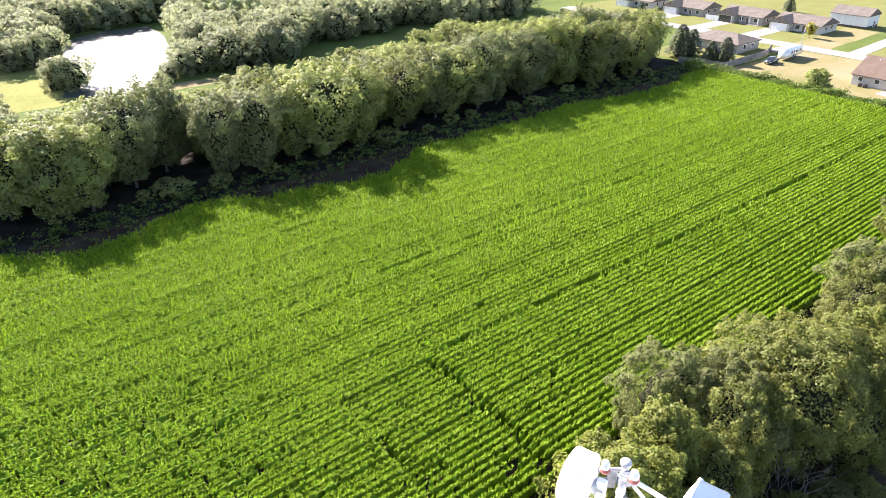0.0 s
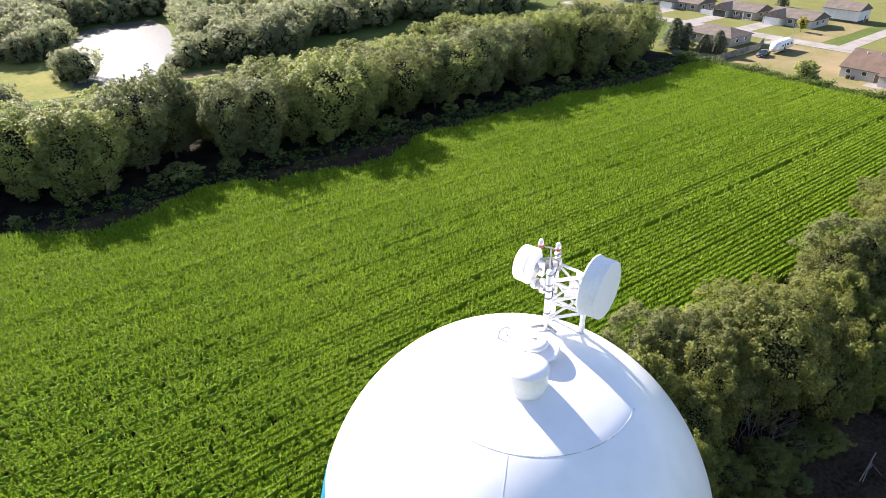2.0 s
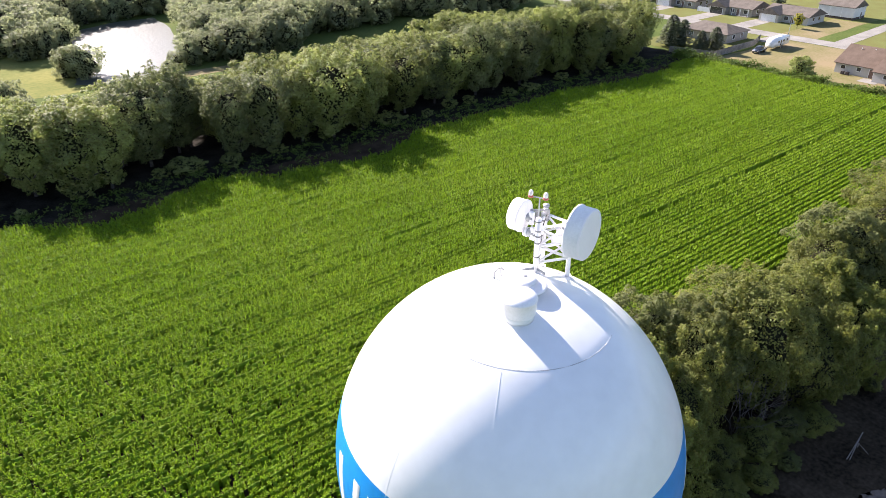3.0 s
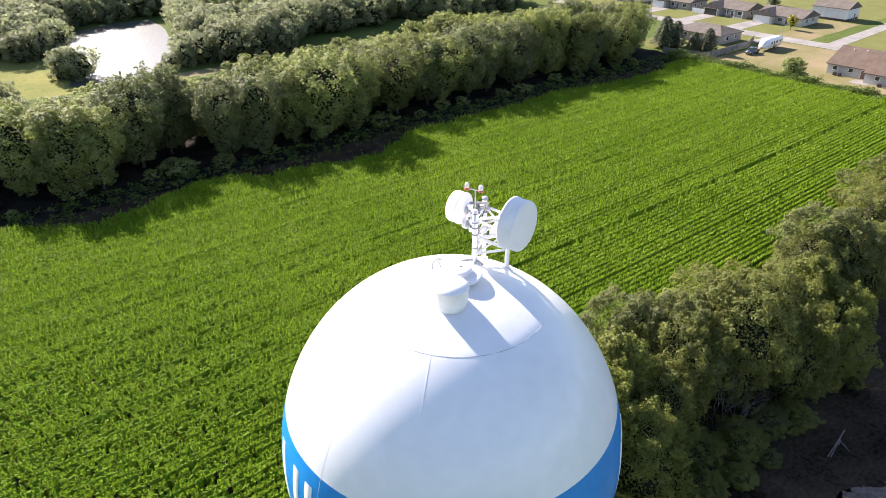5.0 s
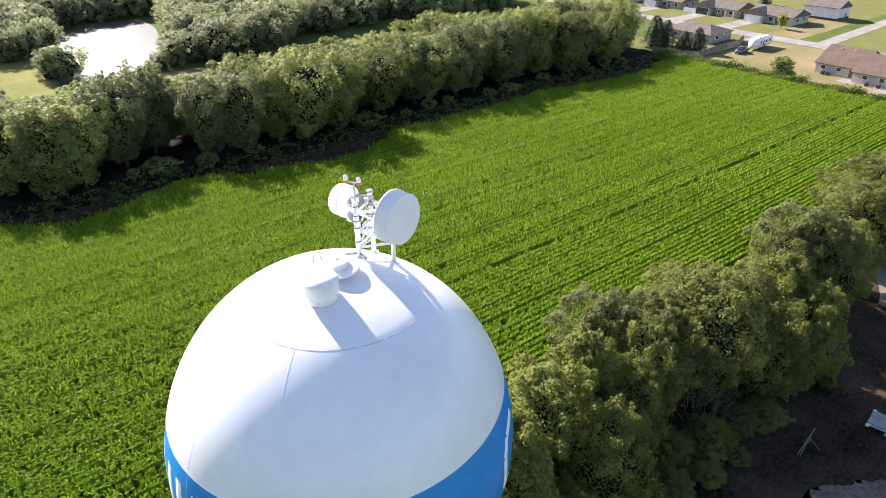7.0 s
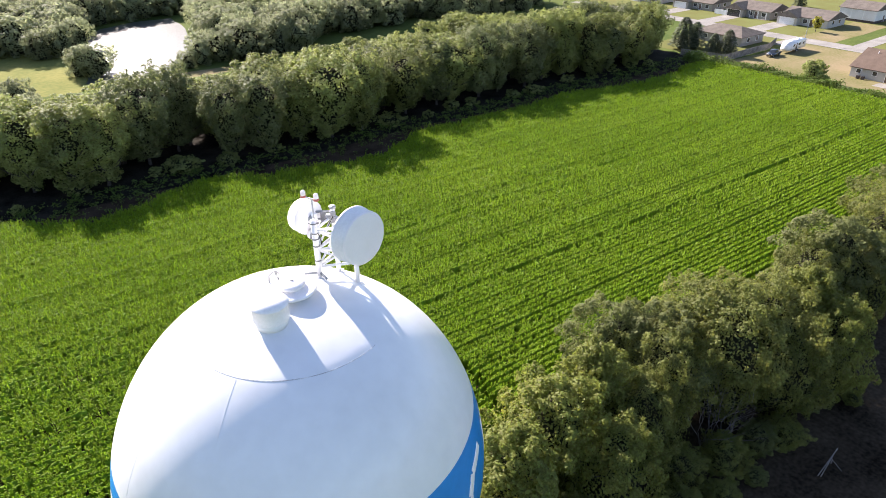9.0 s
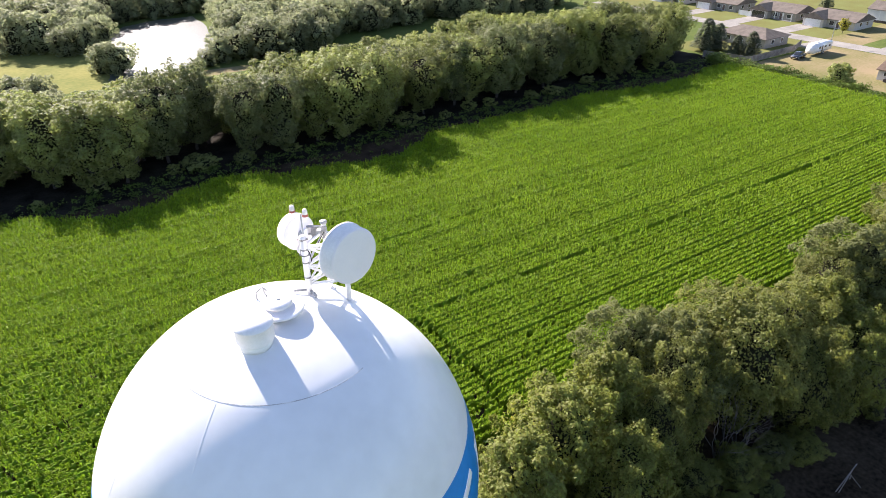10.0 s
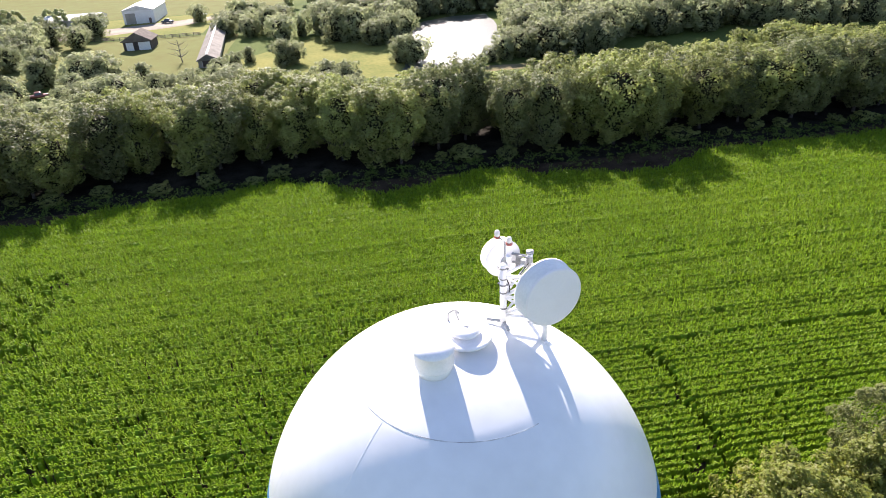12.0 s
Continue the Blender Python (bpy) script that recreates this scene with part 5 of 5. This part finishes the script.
part("drawbar", tube(bmesh.new(), (1.4, 0, 0.55), (2.7, 0, 0.5), 0.05, 0.05, 8), M_BLACK, ut)
gate = thing("barrier_gate", at_uv(49.26, 3.1, 0, 7.5), "thin grey swing barrier on a short post", "barrier")
part("post", tube(bmesh.new(), (0.5, -0.15, 0), (0.5, -0.15, 0.52), 0.045, 0.045, 10), M_FENCE, gate)
part("arm", tube(bmesh.new(), (-2.0, 0.04, 0.30), (2.0, 0, 0.58), 0.045, 0.045, 8), M_FENCE, gate)
part("arm", tube(bmesh.new(), (-1.9, -0.16, 0.30), (1.0, -0.02, 0.52), 0.035, 0.035, 8), M_FENCE, gate)
part("brace", tube(bmesh.new(), (0.5, -0.15, 0.46), (0.25, -1.1, 0.02), 0.02, 0.02, 8), M_FENCE, gate)

# dead grey brush among the near trees
for k, (u, v, h) in enumerate(((42.6, 10.6, 7.5), (43.6, 9.4, 6.0))):
    rng = np.random.default_rng(60 + k)
    brush = thing("dead_brush", at_uv(u, v), "bare grey dead brush between the trees", "dead tree", "dead brush")
    for j in range(9):
        bm = bmesh.new()
        p, d, r = Vector((rng.normal(0, .2), rng.normal(0, .2), 0)), Vector((rng.normal(0, .3), rng.normal(0, .3), 1)).normalized(), 0.045
        for s in range(12):
            q = p + d * h / 11
            tube(bm, p, q, r, r * 0.88, 5, False)
            if s > 3 and s % 2:
                a, e, tw = q, (d + Vector(rng.normal(0, .45, 3))).normalized(), r * 0.6
                for _ in range(3):
                    b = a + e * h * 0.07
                    tube(bm, a, b, tw, tw * 0.7, 4, False)
                    a, tw = b, tw * 0.7
                    e = (e + Vector(rng.normal(0, .3, 3)) + Vector((0, 0, 0.15))).normalized()
            p, r = q, r * 0.88
            d = (d + Vector((rng.normal(0, .22), rng.normal(0, .22), 0.08))).normalized()
        part("branch", bm, M_DEADWOOD, brush)
grey = thing("bare_tree", at_uv(-48, 214), "leafless grey tree on the farm lawn", "dead tree")
part("branches", wood(bmesh.new(), np.random.default_rng(9), 9, 4.5, 0.2, 16), M_DEADWOOD, grey)

# ---------------------------------------------------------------- the corn
ROW = 0.76
rng = np.random.default_rng(5)


def standing(u, v, row_v):
    """Which plants or stretches of row are there: wheel tracks, skips across the rows and bare patches are left out."""
    n = len(u)
    keep = rng.random(n) > 0.07
    keep &= ~((u < 12 + 4 * np.sin(v)) & (v < 56) & (rng.random(n) < 0.25))
    # the crop is cut short near the belt's shade line to deepen the shade
    line = sum(np.interp(u + d, SHADE_U, SHADE_V) for d in (-6, -3, 0, 3, 6)) / 5
    keep &= v < line + np.where(u < 35, 0.3, 1.5) + 0.8 * np.sin(u * 0.7) * np.sin(u * 0.23) + 1.8 * rng.random(n)
    for tv, often, stretches in ((58.4, 0.5, ((36, 44), (49, 52), (80, 86))), (40.9, 0.62, ((33, 36), (46, 50), (53, 57), (68, 74), (96, 108))), (76.0, 0.25, ((30, 36),)), (31.0, 0.1, ((-24, -18),))):
        on = np.abs(row_v - tv) < ROW * 0.5
        bare = rng.random(n) < often
        for a, b in stretches:
            bare |= (u > a) & (u < b) & (rng.random(n) < 0.95)
        keep &= ~(on & bare & (u > (31 if tv == 40.9 else -200)))
    wob = 0.35 * np.sin(v * 0.9)
    keep &= ~((np.abs(u - 30.6 - wob) < 0.36) & (v < 41) & (rng.random(n) < 0.65))
    keep &= ~((np.abs(u - 21.0 - wob) < 0.3) & (v < 38) & (rng.random(n) < 0.65))
    for pu, pv, ru, rv in ((-37.2, 55.0, 2.6, 1.2), (-27.5, 36.8, 2.0, 0.7), (-26.0, 34.9, 2.2, 0.6), (-30.5, 36.4, 1.4, 0.6), (-24.8, 70.8, 3.6, 0.5), (-38.2, 71.6, 1.6, 0.5), (-30.6, 78.9, 1.2, 0.5), (-21.0, 41.3, 2.5, 0.4), (23, 29, 0.8, 0.5), (28, 26, 1.2, 0.8), (41, 45.5, 1.0, 0.5), (11, 66, 1.0, 0.5)):
        keep &= ((u - pu) / ru) ** 2 + ((v - pv) / rv) ** 2 > (0.7 + 0.6 * rng.random(n)) * (rng.random(n) > 0.3)
    # lodged plants round the bare patch
    keep &= ~((u < -35.0 + 1.5 * np.sin(v * 0.8)) & (v > 54) & (v < 73) & (rng.random(n) < 0.45 + 0.35 * np.sin(u * 1.7 + v * 1.1) * np.sin(v * 0.9)))
    return keep


def plant_height(u, v):
    """The crop's height wanders over the field and falls at its edges and in the end rows."""
    tall = 2.05 + 0.10 * np.sin(u * 0.11 + 1.3) * np.sin(v * 0.13)
    # every row stands a little higher or lower than its neighbours
    row = np.round((v - 0.25 * np.sin(u * 0.05) - 23.0) / ROW)
    tall = tall + 0.26 * ((np.sin(row * 12.9898) * 43758.5453) % 1.0 - 0.55)
    tall = tall + 0.05 * np.sin(row * 0.83 + 1.5 * np.sin(u * 0.031)) + 0.04 * np.sin(row * 0.31 + u * 0.02)
    tall = tall - 0.40 * ((u > 20) & (u < 31) & (v < 41))
    return tall - 0.5 * np.clip((25.0 - v) / 3, 0, 1) - 0.3 * np.clip((v - 94.0) / 3, 0, 1)


def along_rows(u_lo, u_hi, v_lo, v_hi, per_m, du, dv):
    rows_v = np.arange(v_lo, v_hi, ROW)
    n_row = int((u_hi - u_lo) * per_m)
    u = (u_lo + (np.arange(n_row) + 0.5) / per_m)[None, :] + rng.normal(0, du, (len(rows_v), n_row))
    v = rows_v[:, None] + rng.normal(0, dv, u.shape) + 0.25 * np.sin(u * 0.05)
    row_v = np.repeat(rows_v, n_row)
    u, v = u.ravel(), v.ravel()
    keep = standing(u, v, row_v)
    return u[keep], v[keep]


def corn_blades(u, v, leaves, size, across=0.55):
    """Upright arching blades, two triangles each, that top every plant."""
    n = len(u)
    N = n * leaves
    pu, pv = np.repeat(u, leaves), np.repeat(v, leaves)
    ph = np.repeat(plant_height(u, v) + rng.normal(0, 0.05, n) + 0.05 * np.sin(u * 5.1 + v * 7.3) * np.sin(u * 2.3 - v * 3.1), leaves)
    k = np.tile(np.arange(leaves), n) / (leaves - 1)
    az = np.radians(np.where(np.tile(np.arange(leaves), n) % 2 == 0, 0.0, 180.0) + np.repeat(rng.normal(30, 50, n), leaves) + rng.normal(0, 28, N))
    z0 = ph * (0.68 + 0.20 * k) + rng.normal(0, 0.03, N)
    ln = size * (0.85 + 0.4 * rng.random(N)) * (1.0 - 0.25 * k)
    du, dv = np.cos(az), np.sin(az) * across
    wd = size * 0.11 * (0.8 + 0.4 * rng.random(N))
    base = np.stack((pu, pv, z0), 1)
    mid = base + np.stack((du * ln * 0.40 * (1 - 0.4 * k), dv * ln * 0.40 * (1 - 0.4 * k), ln * (0.44 + 0.40 * k + rng.normal(0, 0.08, N))), 1)
    tip = mid + np.stack((du * ln * 0.50 * (1 - 0.4 * k), dv * ln * 0.50 * (1 - 0.4 * k), ln * (-0.28 + 0.22 * rng.random(N) + 0.42 * k)), 1)
    sw = np.stack((-np.sin(az) * wd, np.cos(az) * wd, 0.25 * wd * rng.normal(0, 1, N)), 1)
    verts = np.stack((base, mid - sw, mid + sw, tip), 1).reshape(-1, 3)
    i = np.arange(N)[:, None] * 4
    return verts, np.concatenate((i + np.array((0, 2, 1)), i + np.array((1, 2, 3))))


def corn_body(u, v, length):
    """The closed mass of stalks and lower leaves: short rough ridges, one behind the other along each row."""
    n = len(u)
    h = plant_height(u, v)
    shape = np.array(((-0.12, 0.05), (-0.14, 0.64), (0.0, 0.83), (0.14, 0.64), (0.12, 0.05)))
    ends = []
    for s in (-0.5, 0.5):
        p = np.zeros((n, 5, 3))
        p[:, :, 0] = u[:, None] + s * length * 1.06 + rng.normal(0, 0.03, (n, 5))
        p[:, :, 1] = v[:, None] + shape[:, 0] + rng.normal(0, 0.045, (n, 5))
        p[:, :, 2] = h[:, None] * shape[:, 1] + rng.normal(0, 0.07, (n, 5))
        ends.append(p)
    verts = np.concatenate(ends, axis=1).reshape(-1, 3)
    i = np.arange(n)[:, None] * 10
    tris = []
    for j in range(4):
        tris += [i + np.array((j, j + 1, j + 6)), i + np.array((j, j + 6, j + 5))]
    return verts, np.concatenate(tris)


def corn(name, label, mesh, leaf=M_CORN):
    ob = new(name, numpy_mesh(name, *mesh, leaf))
    ob.matrix_basis = UV
    return tagged(ob, label, "corn", kind="stuff")


corn("corn", "dense rows of bright green shoulder-high corn", corn_blades(*along_rows(-80.0, 70.0, 23.0, 99.5, 4.8, 0.07, 0.035), 8, 0.46, 0.44))
corn("corn", "dense rows of bright green shoulder-high corn", corn_blades(*along_rows(70.0, 156.5, 23.0, 99.5, 4.4, 0.07, 0.03), 6, 0.44, 0.27))
corn("corn_rows", "stalks and lower leaves of the corn rows, coloured darker for shade", corn_body(*along_rows(-80.0, 156.5, 23.0, 99.5, 3.4, 0.02, 0.03), 0.3), M_CORN_SHADE)


def weeds(name, label, count, place, size, height):
    """Rank weeds: many small leaves over a wandering strip of the plan; place gives u and v from two random numbers."""
    c = 14
    a, b = rng.random(count), rng.random(count)
    u, v = place(a, b)
    h = height * (0.4 + 0.9 * rng.random(count)) * (0.55 + 0.45 * np.sin(u * 0.9 + v * 0.7) * np.sin(u * 0.23 + v * 0.31) + 0.3)
    h = np.maximum(h, 0.15)
    uu, vv = np.repeat(u, c) + rng.normal(0, 0.28, count * c), np.repeat(v, c) + rng.normal(0, 0.28, count * c)
    zz = np.repeat(h, c) * np.sqrt(rng.random(count * c))
    n = count * c
    p = np.stack((uu, vv, zz), 1)
    a1 = rng.normal(size=(n, 3)) * np.array((1, 1, 0.6))
    a1 /= np.linalg.norm(a1, axis=1)[:, None]
    b1 = np.cross(a1, rng.normal(size=(n, 3)) + np.array((0, 0, 1.0)))
    b1 /= np.linalg.norm(b1, axis=1)[:, None]
    s = size * (0.6 + 0.8 * rng.random(n))[:, None]
    verts = np.stack((p - a1 * s, p - b1 * s * 0.5, p + a1 * s, p + b1 * s * 0.5), 1).reshape(-1, 3)
    i = np.arange(n)[:, None] * 4
    ob = new(name, numpy_mesh(name, verts, np.concatenate((i + np.array((0, 1, 2)), i + np.array((0, 2, 3)))), M_WEED))
    ob.matrix_basis = UV
    return tagged(ob, label, "weeds", kind="stuff")


weeds("weeds", "tall rank weeds along the far end of the cornfield", 6500, lambda a, b: (157.0 + 4.6 * b + 0.8 * np.sin(a * 40), 24 + 76 * a), 0.19, 1.9)
weeds("weeds", "shaded weeds and brush at the foot of the windbreak", 1700, lambda a, b: (-95 + 255 * a, 91.0 + 11.5 * b ** 0.6), 0.17, 0.9)
weeds("weeds", "weeds along the near edge of the cornfield", 900, lambda a, b: (-80 + 200 * a, 19.5 + 4.0 * b), 0.13, 1.1)
